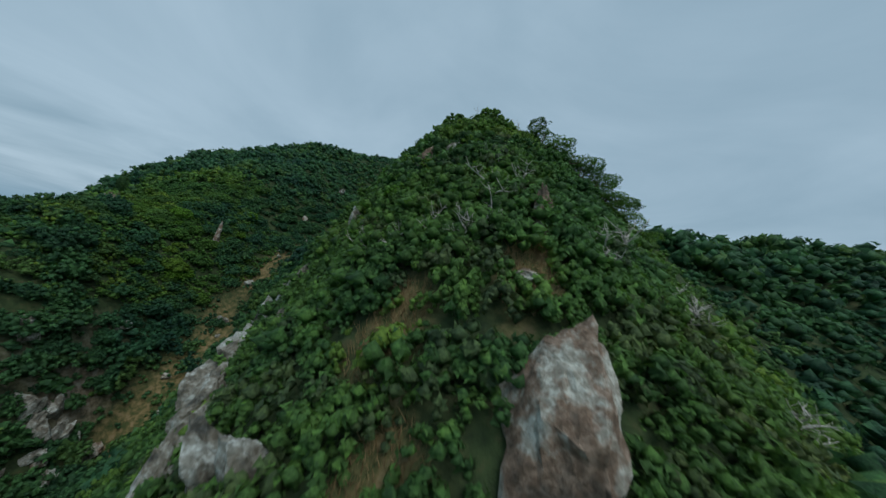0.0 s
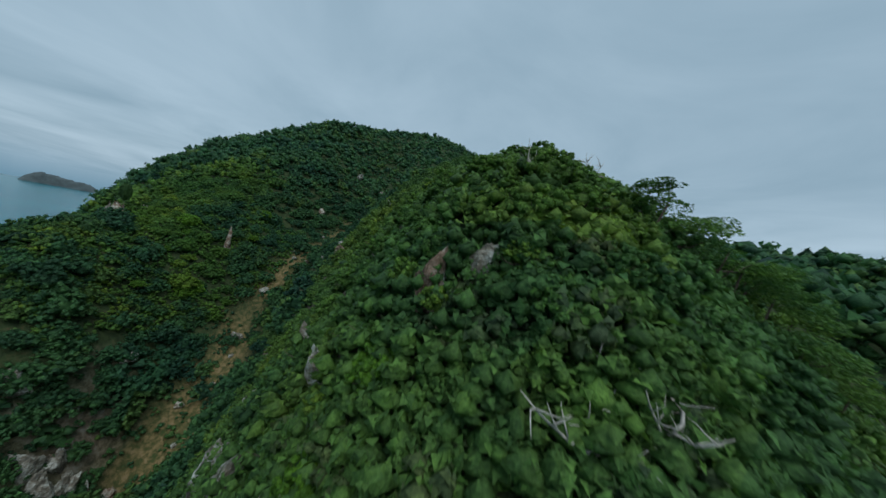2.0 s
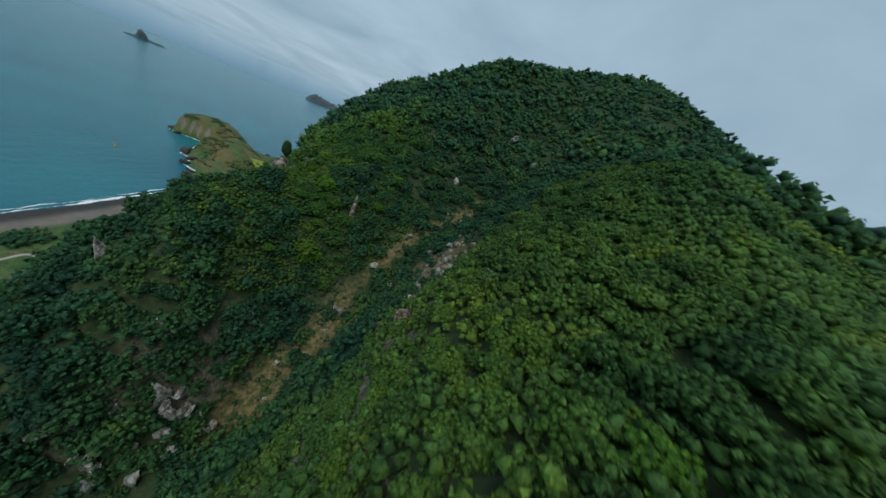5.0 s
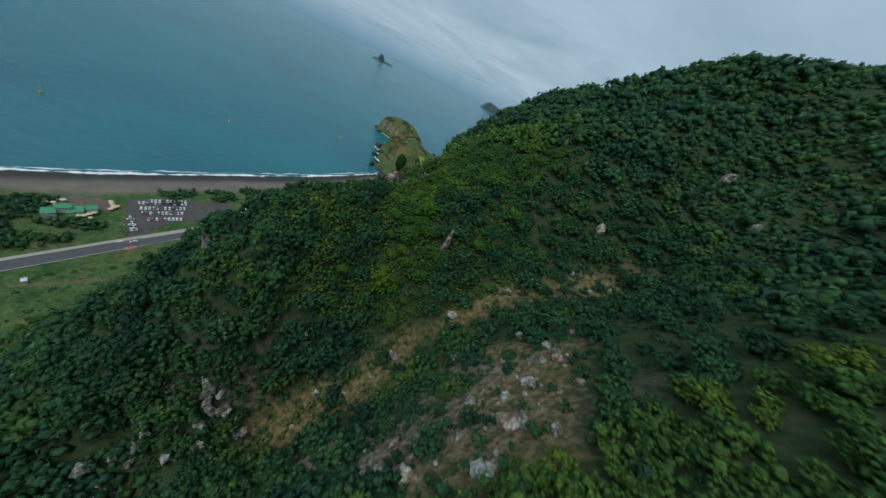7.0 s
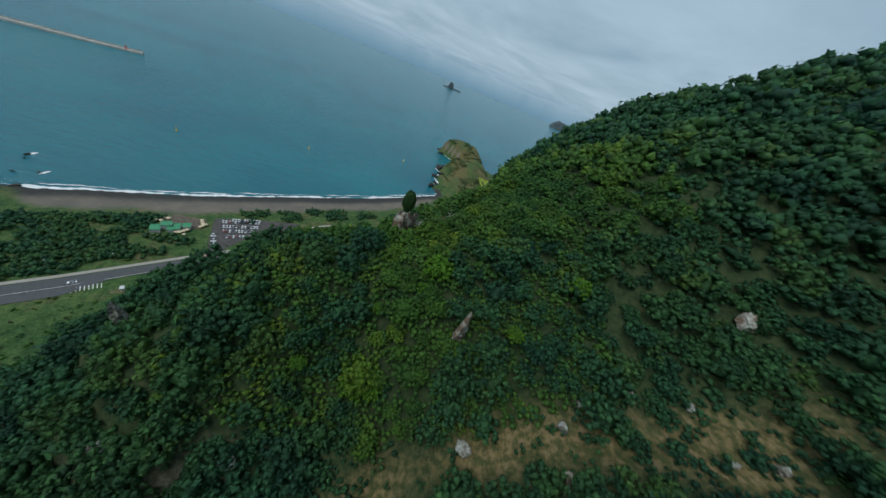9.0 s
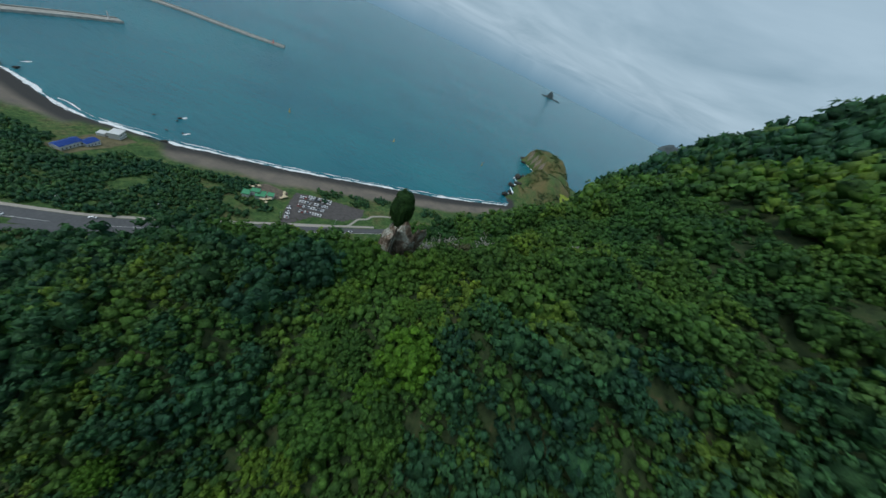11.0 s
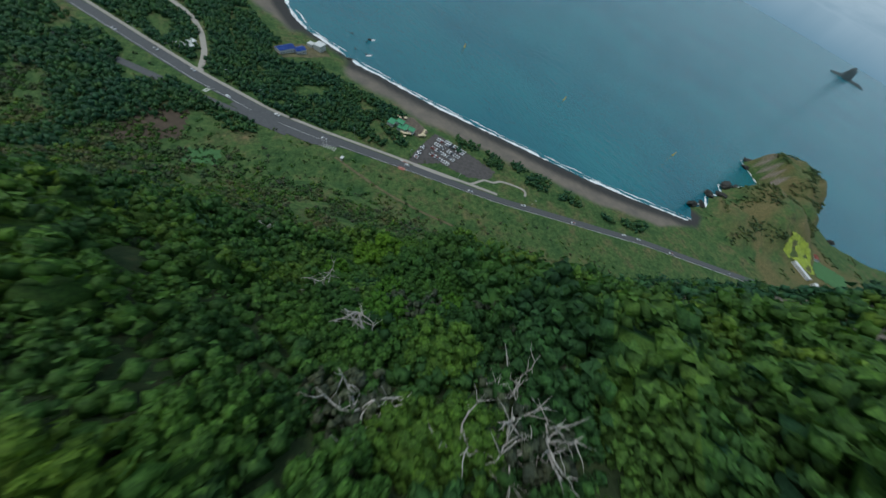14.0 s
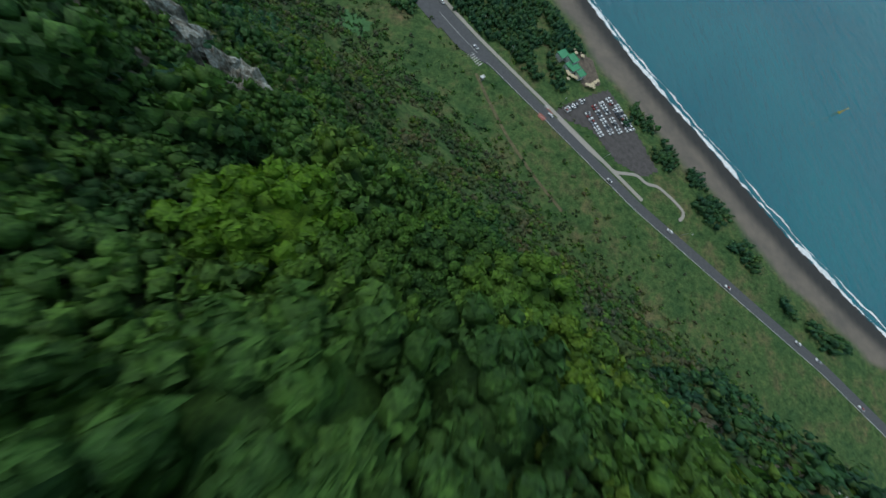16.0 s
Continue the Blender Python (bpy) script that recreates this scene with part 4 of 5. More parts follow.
pine_protos = [clump_crown(np.random.default_rng(170 + k), 2 + k % 3, 22, 0.3, 0.95, False) for k in range(6)]
stuff("coast_pines", spots, pine_protos, LEAF_PINE, "dark green coast pines behind the beach", "trees")


def blades(name, spots, count, high, mat, label):
    """Tufts of bent grass blades round the given spots (x, y, radius)."""
    verts = []
    for bx, by, br in spots:
        n = int(count * br * br)
        a, r = rng.uniform(0, 6.28, n), br * np.sqrt(rng.random(n))
        x, y = bx + r * np.cos(a), by + r * np.sin(a)
        z = height(x, y)
        h, w, t = rng.uniform(0.5, 1.2, n) * high, rng.uniform(0.015, 0.035, n), rng.uniform(0, 6.28, n)
        lean = rng.normal(0, 0.45, (n, 2)) * h[:, None]
        base = np.stack([x, y, z - 0.05], -1)
        across = np.stack([np.cos(t) * w, np.sin(t) * w, 0 * t], -1)
        verts.append(np.stack([base - across, base + across, base + np.c_[lean, h]], 1).reshape(-1, 3))
    v = np.concatenate(verts)
    return tagged(new(name, mesh_from(name, v, np.arange(len(v)).reshape(-1, 3), mat, False)), label, "grass", kind="stuff")


blades("dry_grass", [(x, y, r * 1.15) for x, y, r in BARE_SPOTS[:5]], 260, 0.55, STRAW, "straw-coloured dry grass on bare ridge spots")
blades("gully_grass", [(x, y, 6) for x, y in GULLY_LINE[2:]] + [(x, y, 4) for x, y in STONY_LINE], 45, 0.6, STRAW, "dry brown grass between the gully stones")


# ---- dead trees ----
def dead_tree(x, y, high, seed, label="bleached bare dead tree with crooked branches on the ridge"):
    r = np.random.default_rng(seed)
    root = thing("dead_tree", x, y, height_at(x, y), r.uniform(0, 360))
    tagged(root, label, "dead tree", "dead trees in the scrub")

    def crooked(start, way, length, n):
        pts, p, w = [start], start, way.normalized()
        for _ in range(n):
            w = (w + Vector(r.normal(0, 0.28, 3)) + Vector((0, 0, 0.08))).normalized()
            p = p + w * length / n
            pts.append(p)
        return pts

    trunk = crooked(Vector((0, 0, -0.4)), Vector((r.normal(0, 0.25), r.normal(0, 0.25), 1)), high * 0.55, 5)
    thick = 0.022 * high + 0.012
    bm = bmesh.new()
    add_tube(bm, trunk, [thick * (1 - 0.1 * k) for k in range(6)], 7)
    part("trunk", bm, DEAD, root, smooth=True)
    for k in range(r.integers(5, 8)):
        bm = bmesh.new()
        at = trunk[r.integers(2, 6)]
        a = r.uniform(0, 6.28)
        limb = crooked(at, Vector((math.cos(a), math.sin(a), r.uniform(0.3, 1.1))), high * r.uniform(0.35, 0.6), 5)
        add_tube(bm, limb, [thick * s for s in (0.6, 0.5, 0.4, 0.3, 0.2, 0.08)], 5)
        for _ in range(6):
            b = limb[r.integers(1, 5)]
            a = r.uniform(0, 6.28)
            twig = crooked(b, Vector((math.cos(a), math.sin(a), r.uniform(0, 1))), high * r.uniform(0.12, 0.3), 3)
            add_tube(bm, twig, [thick * s for s in (0.28, 0.2, 0.13, 0.05)], 4)
        part("branch", bm, DEAD, root, smooth=True)
    return root


for k, (x, y, h) in enumerate([(-37.2, 47.0, 4.0), (-42.9, 46.5, 2.6), (-44.9, 47.1, 2.4), (-29.8, 45.2, 2.8), (-28.2, 47.5, 2.8), (-21.5, 43.5, 3.0), (-35.0, 48.2, 2.6), (-40.4, 46.2, 2.4), (-45.7, 49.0, 2.4), (-25, 46, 3.0),
                                (-38.6, 45.0, 2.6), (-36.2, 45.6, 2.2), (-39.2, 57.5, 2.6), (-35.1, 59.5, 2.6), (-152.5, 107.2, 4.2), (-149.4, 109.2, 3.6), (-150.4, 111.8, 4.0), (-152.3, 114.7, 4.4), (-160.6, 104.4, 4.0),
                                (-163.1, 94, 3.6), (-166.1, 103.6, 3.6), (-159.3, 113.6, 4.0), (-163.6, 100.7, 3.6), (-166.1, 109.1, 4.6), (-167.2, 110.9, 4.4), (-164.5, 107.6, 4.2), (-168.6, 108.4, 3.8), (-60, 92, 2.6), (-95, 117, 2.6)]):
    dead_tree(x, y, h * (1.4 if y < 50 else 1.25 if x < -160 else 1.35 if x < -140 else 1.2), 200 + k)


# ---- rocks ----
def rock_mesh(name, seed, mat, level=4):
    """A broken block: a rough cube cut by joint planes, with cracked and pitted faces."""
    r = np.random.default_rng(seed)
    v, f = BALLS[level]
    d = v / (np.abs(v) ** 5).sum(1)[:, None] ** 0.2
    for _ in range(22):
        n = r.normal(size=3); n /= np.linalg.norm(n)
        over = np.maximum(0, d @ n - r.uniform(0.5, 0.95))
        d -= over[:, None] * n * 0.97
    for k, (s, a) in enumerate([(1.4, 0.17), (3.2, 0.12), (7.0, 0.07), (14.0, 0.035)]):
        field = np.array([noise.noise(Vector(p) * s + Vector((seed, k, 0))) for p in d])
        d = d * (1 + a * (1 - 2 * np.abs(field)) - 0.5 * a)[:, None]
    return mesh_from(name, d, f, mat, False)


SMALL_ROCKS = {m.name: [rock_mesh("rock", 320 + k, m, 3) for k in range(5)] for m in (ROCK, ROCK_GREY)}
ROCK_SHAPES = {m.name: [rock_mesh("rock", 300 + k, m) for k in range(5)] for m in (ROCK, ROCK_GREY, ROCK_DARK)}


def rock(name, x, y, size, k, mat, label, turn=0.0, sink=0.3, z=None, group="", lean=(0, 0)):
    ob = new(name, (SMALL_ROCKS if max(size) < 1.3 else ROCK_SHAPES)[mat.name][k % 5])
    sx, sy, sz = size
    ob.matrix_world = Matrix.LocRotScale((x, y, (height_at(x, y) if z is None else z) + sz * (1 - 2 * sink)), Euler((radians(lean[0]), radians(lean[1]), radians(turn))), (sx, sy, sz))
    return tagged(ob, label, "rock", group)


rock("boulder", -34.1, 38.2, (1.95, 2.3, 3.2), 4, ROCK, "large pale lichen-streaked boulder half sunk in the ridge", 12, 0.33, lean=(-20, 8))
rock("boulder", -33.3, 35.4, (1.7, 1.6, 1.7), 3, ROCK, "brown and grey boulder below the large one", 40, 0.35, lean=(-20, 0))
rock("boulder", -34.9, 43.1, (1.16, 0.97, 0.58), 2, ROCK, "reddish weathered stone in dry grass on the ridge", 70, 0.35)
rock("rock_tooth", -33.8, 46.3, (0.92, 0.77, 2.32), 1, ROCK, "upright reddish rock tooth among dead branches", 20, 0.28)
rock("rock_tooth", -43.4, 52.6, (0.9, 0.8, 1.9), 4, ROCK, "brown bare rock face under the ridge top", 60, 0.3)
rock("rock_tooth", -41.4, 52.2, (0.7, 0.7, 1.6), 2, ROCK_GREY, "white-streaked rock beside the brown face", 15, 0.3)
for k, (x, y, s) in enumerate([(-52.3, 53.2, 2.0), (-50.8, 49.7, 1.9), (-54.4, 50.9, 2.4), (-54.0, 48.4, 2.2), (-52.2, 46.4, 2.3), (-50.1, 43.4, 2.2), (-49.6, 41.4, 2.0), (-44.4, 39.2, 1.5), (-46.8, 40.3, 1.8), (-49.1, 54.4, 1.5), (-54.2, 60.8, 1.8), (-56.5, 56.4, 2.3), (-58.5, 60.0, 2.2), (-61.5, 64.5, 2.2), (-48.0, 38.0, 2.0), (-47.2, 35.0, 2.0), (-52.6, 49.0, 1.5), (-64, 69, 2.0)]):
    rock("cliff_rock", x, y, (s * 0.65, s * 0.8, s * 1.3), k, ROCK_GREY, "pale grey rock slab standing out of the cliff edge", 50 + 23 * k, 0.42, group="cliff rocks", lean=(0, 12))
rock("boulder", -68.6, 90.8, (1.5, 2.6, 2.0), 0, ROCK, "long pale grey boulder in the olive brush", 30, 0.3)
SPINE = [(-46.4, 33.5), (-49.5, 41.0), (-51.5, 47.5), (-54.0, 52.0), (-58.0, 57.0), (-63.0, 62.0), (-68.0, 67.0), (-74.0, 73.0)]
r3 = np.random.default_rng(31)
for k in range(30):
    a = 6.99 * k / 29
    i = int(a)
    x, y = np.array(SPINE[i]) * (i + 1 - a) + np.array(SPINE[i + 1]) * (a - i) + r3.normal(0, 0.7, 2)
    s = r3.uniform(0.8, 1.7)
    rock("cliff_rock", x, y, (s * 0.5, s * 0.8, s * 1.7), k, ROCK_GREY, "pale grey upright slab on the broken cliff edge", 35 + r3.uniform(-25, 25), 0.4, group="cliff rocks", lean=(r3.uniform(-10, 10), 14))
for k, (x, y, s) in enumerate([(-101.3, 75.2, 1.5), (-96.6, 78.0, 1.8), (-97.5, 71.6, 1.4), (-104.2, 59.6, 1.9), (-102.3, 66.0, 1.7), (-101.3, 74.3, 1.3), (-97.0, 79.8, 1.8), (-102.9, 58.6, 1.7), (-95.0, 55.9, 1.9), (-96.9, 72.5, 1.4), (-103.4, 108.3, 1.8), (-100.1, 103.7, 0.8), (-75.5, 107.8, 1.7), (-73.2, 109.8, 0.9), (-71.6, 101.5, 1.2), (-73.6, 97.1, 1.3), (-86.4, 123.7, 1.5), (-93.1, 126.8, 1.4), (-95.8, 138.5, 1.8), (-79.2, 105.3, 1.2), (-81.6, 110.0, 1.1), (-83.1, 121.1, 1.3), (-80.7, 115.3, 1.3), (-73.8, 94.2, 1.2), (-79.5, 91.6, 1.3), (-110.0, 122.1, 1.7), (-112.9, 137.0, 0.9), (-113.5, 144.3, 0.8), (-111.0, 151.6, 1.1), (-110.0, 134.4, 1.2), (-108.8, 141.3, 0.9), (-103.7, 151.3, 0.9), (-102.8, 156.4, 1.2), (-103.6, 132.7, 1.2), (-101.6, 140.8, 0.9), (-108.8, 87.1, 1.8), (-77.0, 101.6, 0.8), (-76.1, 103.9, 0.7), (-88.1, 129.2, 0.8), (-100.4, 92.7, 1.2), (-98.6, 98.3, 0.8), (-95.7, 89.1, 0.8)]):
    rock("stone", x, y, (s, s * 0.75, s * 0.8), k, ROCK_GREY if k % 3 else ROCK, "pale grey weathered stone in the gully grass" if k % 3 else "brown and grey weathered stone in the gully", 37 * k, 0.3, group="gully stones")
r2 = np.random.default_rng(77)
for k in range(74):
    a = r2.uniform(0, 4)
    i = int(a)
    x, y = (np.array(STONY_LINE[i]) * (i + 1 - a) + np.array(STONY_LINE[i + 1]) * (a - i)) + r2.normal(0, 2.6, 2)
    s = 0.28 + 0.85 * r2.random() ** 2
    rock("stone", x, y, (s, s * 0.7, s * r2.uniform(0.6, 1.1)), k, ROCK_GREY if k % 4 else ROCK, "pale grey angular stone in the dry slope grass", 41 * k, 0.3, group="slope stones")
for k in range(34):
    a = r2.random()
    x, y = -91 - 15 * a + r2.normal(0, 2.0), 58 + 21 * a + r2.normal(0, 3.5)
    s = r2.uniform(0.9, 2.1)
    rock("cliff_rock", x, y, (s * 0.6, s * 0.7, s * 1.3), k, ROCK_GREY, "grey weathered rock face in the gully side", 29 * k, 0.38, group="gully cliff rocks", lean=(r2.uniform(-15, 15), r2.uniform(-15, 15)))
rock("crag", -121.2, 162.6, (1.93, 1.55, 2.22), 1, ROCK, "brown rock crag in the forest above the gully", 30, 0.25)
rock("crag", -125.3, 200.8, (1.84, 2.99, 2.99), 2, ROCK_GREY, "pale rock scar in the forest on the dome", 15, 0.2)
rock("crag", -106.8, 195.3, (1.35, 1.35, 2.13), 3, ROCK_GREY, "pale rock scar in the forest on the dome", 80, 0.2)
rock("crag", -121.2, 66.2, (1.55, 1.16, 3.48), 0, ROCK_GREY, "grey rock pillar on the spur's outer edge", 10, 0.2)
rock("rock_pinnacle", -122.0, 117.4, (1.25, 1.25, 5.02), 4, ROCK, "tall creeper-covered rock pinnacle with a pale tip", 0, 0.2)
rock("outcrop", -147.0, 104.7, (1.2, 2.2, 4.0), 1, ROCK, "large pale weathered outcrop on the spur crest", 14, 0.5, z=197.7, lean=(5, -6))
rock("outcrop", -145.6, 102.9, (1.2, 1.4, 3.6), 2, ROCK, "brown rock beside the columnar conifer", 80, 0.5, z=197.3)
rock("outcrop", -148.3, 106.1, (1.0, 1.3, 3.4), 3, ROCK, "brown and grey lower block of the outcrop", 65, 0.5, z=196.6)
rock("outcrop", -147.9, 103.2, (1.2, 1.5, 3.2), 0, ROCK_GREY, "pale lichened shoulder of the outcrop", 120, 0.5, z=197.2)
rock("outcrop", -147.8, 109.2, (0.9, 1.2, 1.3), 4, ROCK, "low brown rock in the bare brush", 10, 0.25)
rock("outcrop", -160.4, 124.0, (1.3, 2.4, 2.2), 0, ROCK_GREY, "long pale grey outcrop above the sea slope", 62, 0.5, z=197.0)
rock("outcrop", -151.6, 125.6, (1.0, 1.9, 2.2), 2, ROCK_GREY, "pale grey outcrop in the canopy", 70, 0.5, z=204.2)
rock("crag", -240.5, 161.5, (3.4, 2.2, 2.6), 4, ROCK_GREY, "grey rock ledge on the northern spur", 30, 0.2)
for k, (x, y, s) in enumerate([(-135.6, 20.8, 4.0), (-148.4, 50.9, 4.6), (-154.7, 57.7, 4.6), (-157.8, 58.6, 3.6), (-151.5, 54.5, 4.2), (-150, 47.5, 3.6), (-159.5, 60.3, 4.6), (-162.2, 62.6, 4.0), (-156.2, 61.2, 3.4), (-141.1, 35.8, 3.2), (-162.4, 65.1, 2.4), (-281.0, 142.5, 3.0), (-130.0, 11.4, 3.6), (-145.7, 43.3, 2.6)]):
    rock("cliff_rock", x, y, (s * 0.55, s * 0.8, s * 1.3), k, ROCK_GREY, "grey cliff rock standing out of the slope forest", 31 * k, 0.35, group="cliff rocks")
for k, (x, y, s) in enumerate([(-336, -464, 9), (-328, -479, 8), (-343, -451, 5), (-350, -438, 4), (-405, -284, 3), (-398, -280, 2), (-380, -251, 2.4), (-372, -264, 2), (-388, -302, 2), (-672, 172, 12), (-694, 184, 9), (-739, 182, 12), (-766, 195, 10), (-804, 195, 14), (-834, 208, 9), (-988, 201, 13), (-953, 205, 10), (-1023, 237, 9), (-1041, 296, 9), (-991, 327, 12), (-955, 339, 12), (-913, 381, 9), (-350, -242, 4), (-344, -254, 3), (-1191, 631, 10), (-1211, 651, 8)]):
    rock("shore_rock", x, y, (s, s * 0.6, s * 0.42), k, ROCK_DARK, "dark wet shore rock washed by the swell", 40 * k, 0.2, z=0, group="shore rocks")


def cypress(x, y, top, wide):
    z = height_at(x, y)
    root = thing("cypress", x, y, z)
    tagged(root, "single dark columnar conifer beside the outcrop", "tree")
    t = new("trunk", trunk_meshes[1])
    t.parent = root
    t.matrix_basis = Matrix.Diagonal((0.45, 0.45, (top - z) / 5, 1))
    p, f = crown_arrays(np.random.default_rng(5), 4, 60, 0.3, 3600, 0.06, 1.0)
    p = p.copy()
    p[:, 2] = np.where(p[:, 2] < 0, p[:, 2] * 3.2, p[:, 2])
    c = new("crown", mesh_from("crown", p, f, LEAF_CYPRESS))
    c.parent = root
    c.matrix_basis = Matrix.Translation((0, 0, top - z - 2.4)) @ Matrix.Diagonal((wide, wide, 2.2, 1))
    return root


cypress(-144.3, 104.1, 206.7, 1.15)


# ---- the coast: paving, paint, cars, cafe, sheds, harbour ----
hx, hy = scatter(rng, -1000, -640, 150, 420, 5.5)
hd, hz = inland(hx, hy), height(hx, hy)
ok = (hd > 8) & (wave(hx, hy, 28, 51) > 0.1) & ((hz > 12) | (rng.random(len(hx)) < 0.25)) & ~((hx < -700) & (hx > -800) & (hy > 280) & (hz < 20))
hx, hy, hz = crop(ok, hx, hy, hz)
stuff("headland_scrub", [(x, y, z + 0.2, r, 0.5, 7 * r) for x, y, z, r in zip(hx, hy, hz, rng.uniform(1.8, 4.2, len(hx)))], pine_protos, LEAF_GREY, "low green scrub over the rocky headland", "scrub")


def patch(name, corners, lift, mat, label, category, cell=2.0):
    """A flat-laid area of the plan, following the ground."""
    c = np.array(corners, float)
    gx, gy = np.meshgrid(np.arange(c[:, 0].min(), c[:, 0].max(), cell), np.arange(c[:, 1].min(), c[:, 1].max(), cell))
    x, y = gx.ravel(), gy.ravel()
    odd = np.zeros(len(x), bool)
    for (ax, ay), (bx, by) in zip(c, np.roll(c, -1, 0)):
        cross = ((ay > y + cell / 2) != (by > y + cell / 2))
        odd ^= cross & (x + cell / 2 < (bx - ax) * (y + cell / 2 - ay) / (by - ay + 1e-9) + ax)
    x, y = crop(odd, x, y)
    v = np.stack([np.stack([x + i * cell, y + j * cell], -1) for i, j in ((0, 0), (1, 0), (1, 1), (0, 1))], 1).reshape(-1, 2)
    z = height(v[:, 0], v[:, 1]) + lift
    me = mesh_from(name, np.c_[v, z], np.arange(len(v)).reshape(-1, 4), mat)
    bm = bmesh.new(); bm.from_mesh(me)
    bmesh.ops.remove_doubles(bm, verts=bm.verts, dist=0.01)
    bm.to_mesh(me); bm.free()
    return tagged(new(name, me), label, category, kind="structure")


patch("parking_lot", [(-310.8, -54.5), (-329.0, -65.5), (-368.3, -81.3), (-380.5, -52.9), (-395.9, -4.2), (-379.8, 1.8), (-357.5, -10.6), (-341.2, -39.1), (-316.9, -47.4)], 0.14, GRAVEL, "dark gravel car park beside the road", "car park")
patch("cafe_terrace", [(-344.9, -123.9), (-361.1, -113.6), (-361.2, -85.4), (-343.0, -81.5), (-336.9, -97.8)], 0.14, TERRACE, "brown boarded cafe terrace above the beach", "terrace")
patch("shed_yard", [(-298.2, -242.9), (-328.4, -247.5), (-328.3, -272.5), (-303.2, -274.9), (-267.9, -265.4), (-270.0, -243.3)], 0.14, EARTH, "bare earth yard round the sheds", "yard")
patch("brown_field", [(-128, -190), (-165, -170), (-150, -140), (-112, -150)], 0.15, SOIL, "red-brown ploughed field beside the side road", "field", 3.0)
patch("green_field", [(-150, -128), (-172, -118), (-165, -104), (-143, -112)], 0.15, FIELD_GREEN, "small bright green field", "field", 3.0)
patch("rape_field", [(-723.8, 296.8), (-750.8, 288.6), (-774.8, 337.8), (-728.8, 350.2)], 0.5, FIELD_YELLOW, "yellow rape field behind the headland", "field", 3.0)
patch("barley_field", [(-730.8, 352.3), (-774.8, 339.8), (-798.0, 394.3), (-749.9, 401.7)], 0.5, FIELD_GREEN, "bright green barley field behind the headland", "field", 3.0)
patch("crossing", [(-304.2, -56.6), (-308.3, -51.5), (-298.2, -43.5), (-294.1, -48.6)], 0.31, REDPAINT, "red-painted junction apron at the car park", "road paint", 0.8)

walkway, *_ = ribbon(ROAD_LINE[3:9], 3.2, 0.20, PAVING, "pavement", offset=-8.0)
tagged(walkway, "pale concrete pavement on the sea side of the road", "pavement", kind="structure")
beach_path, *_ = ribbon([(-311.8, -47.4), (-334.2, -20.9), (-353.5, -1.5), (-373.7, -0.3), (-380.9, 7.9), (-391.0, 9.0), (-402.2, 20.2), (-410.3, 31.5), (-407.3, 36.5), (-402.3, 38.5)], 2.6, 0.18, PAVING, "footpath", 1.5)
tagged(beach_path, "winding pale concrete footpath to a viewing loop", "path", kind="structure")
lane, *_ = ribbon([(-185.1, -215.4), (-202.3, -254.3), (-211.5, -294.2), (-212.5, -326.1), (-195.5, -384.2)], 5, 0.18, PAVING, "lane")
tagged(lane, "pale concrete lane through the coast pines", "road", kind="structure")
old_road, *_ = ribbon([(-223.5, -123.2), (-202.2, -153.7), (-156.7, -219.8), (-114.3, -283.6), (-60, -350)], 7, 0.2, ASPHALT, "side_road")
tagged(old_road, "grey side road joining the coast road", "road", kind="structure")
track, *_ = ribbon([(-247.9, -82.5), (-254.0, -62.2), (-266.3, -27.6), (-282.6, 4.1), (-300.9, 31.7)], 2.4, 0.1, EARTH, "track", 3)
tagged(track, "brown earth track across the meadow", "path", kind="structure")
slip, *_ = ribbon([(-260.0, -92.5), (-240.0, -106.5), (-216.0, -141.0), (-196.0, -177.0)], [2, 9, 8, 5], 0.27, ASPHALT, "lay_by")
tagged(slip, "asphalt lay-by with white hatching", "road", kind="structure")
for off, name in ((4.2, "edge_line"), (-4.2, "edge_line"), (0.0, "centre_line")):
    line, *_ = ribbon(ROAD_LINE[:5], 0.22, 0.31, MARKING, name, offset=off)
    tagged(line, "white painted road line", "road paint", kind="structure")
for off in (4.4, 0.3, -0.3, -4.4):
    line, *_ = ribbon(ROAD_LINE[4:9], 0.22, 0.31, MARKING, "lane_line", offset=off)
    tagged(line, "white painted lane line", "road paint", kind="structure")


def bars(name, x, y, turn, count, step, long, wide, mat, label):
    bm = bmesh.new()
    for k in range(count):
        box(bm, k * step, -long / 2, 0, k * step + wide, long / 2, 0.02)
    me = bpy.data.meshes.new(name)
    bm.to_mesh(me); bm.free()
    me.materials.append(mat)
    ob = new(name, me)
    ob.matrix_world = pose(x, y, height_at(x, y) + 0.34, 0, 0, turn)
    return tagged(ob, label, "road paint", kind="structure")


bars("hatching", -252.5, -91.0, -52, 9, 2.0, 5, 0.5, MARKING, "white hatched bars on the lay-by")
bars("zebra_crossing", -304.7, -57.6, 40, 8, 1.1, 4, 0.5, MARKING, "white zebra crossing on the coast road")
bars("zebra_crossing", -193.2, -200.2, 28, 10, 1.2, 4, 0.6, MARKING, "white zebra crossing at the road junction")


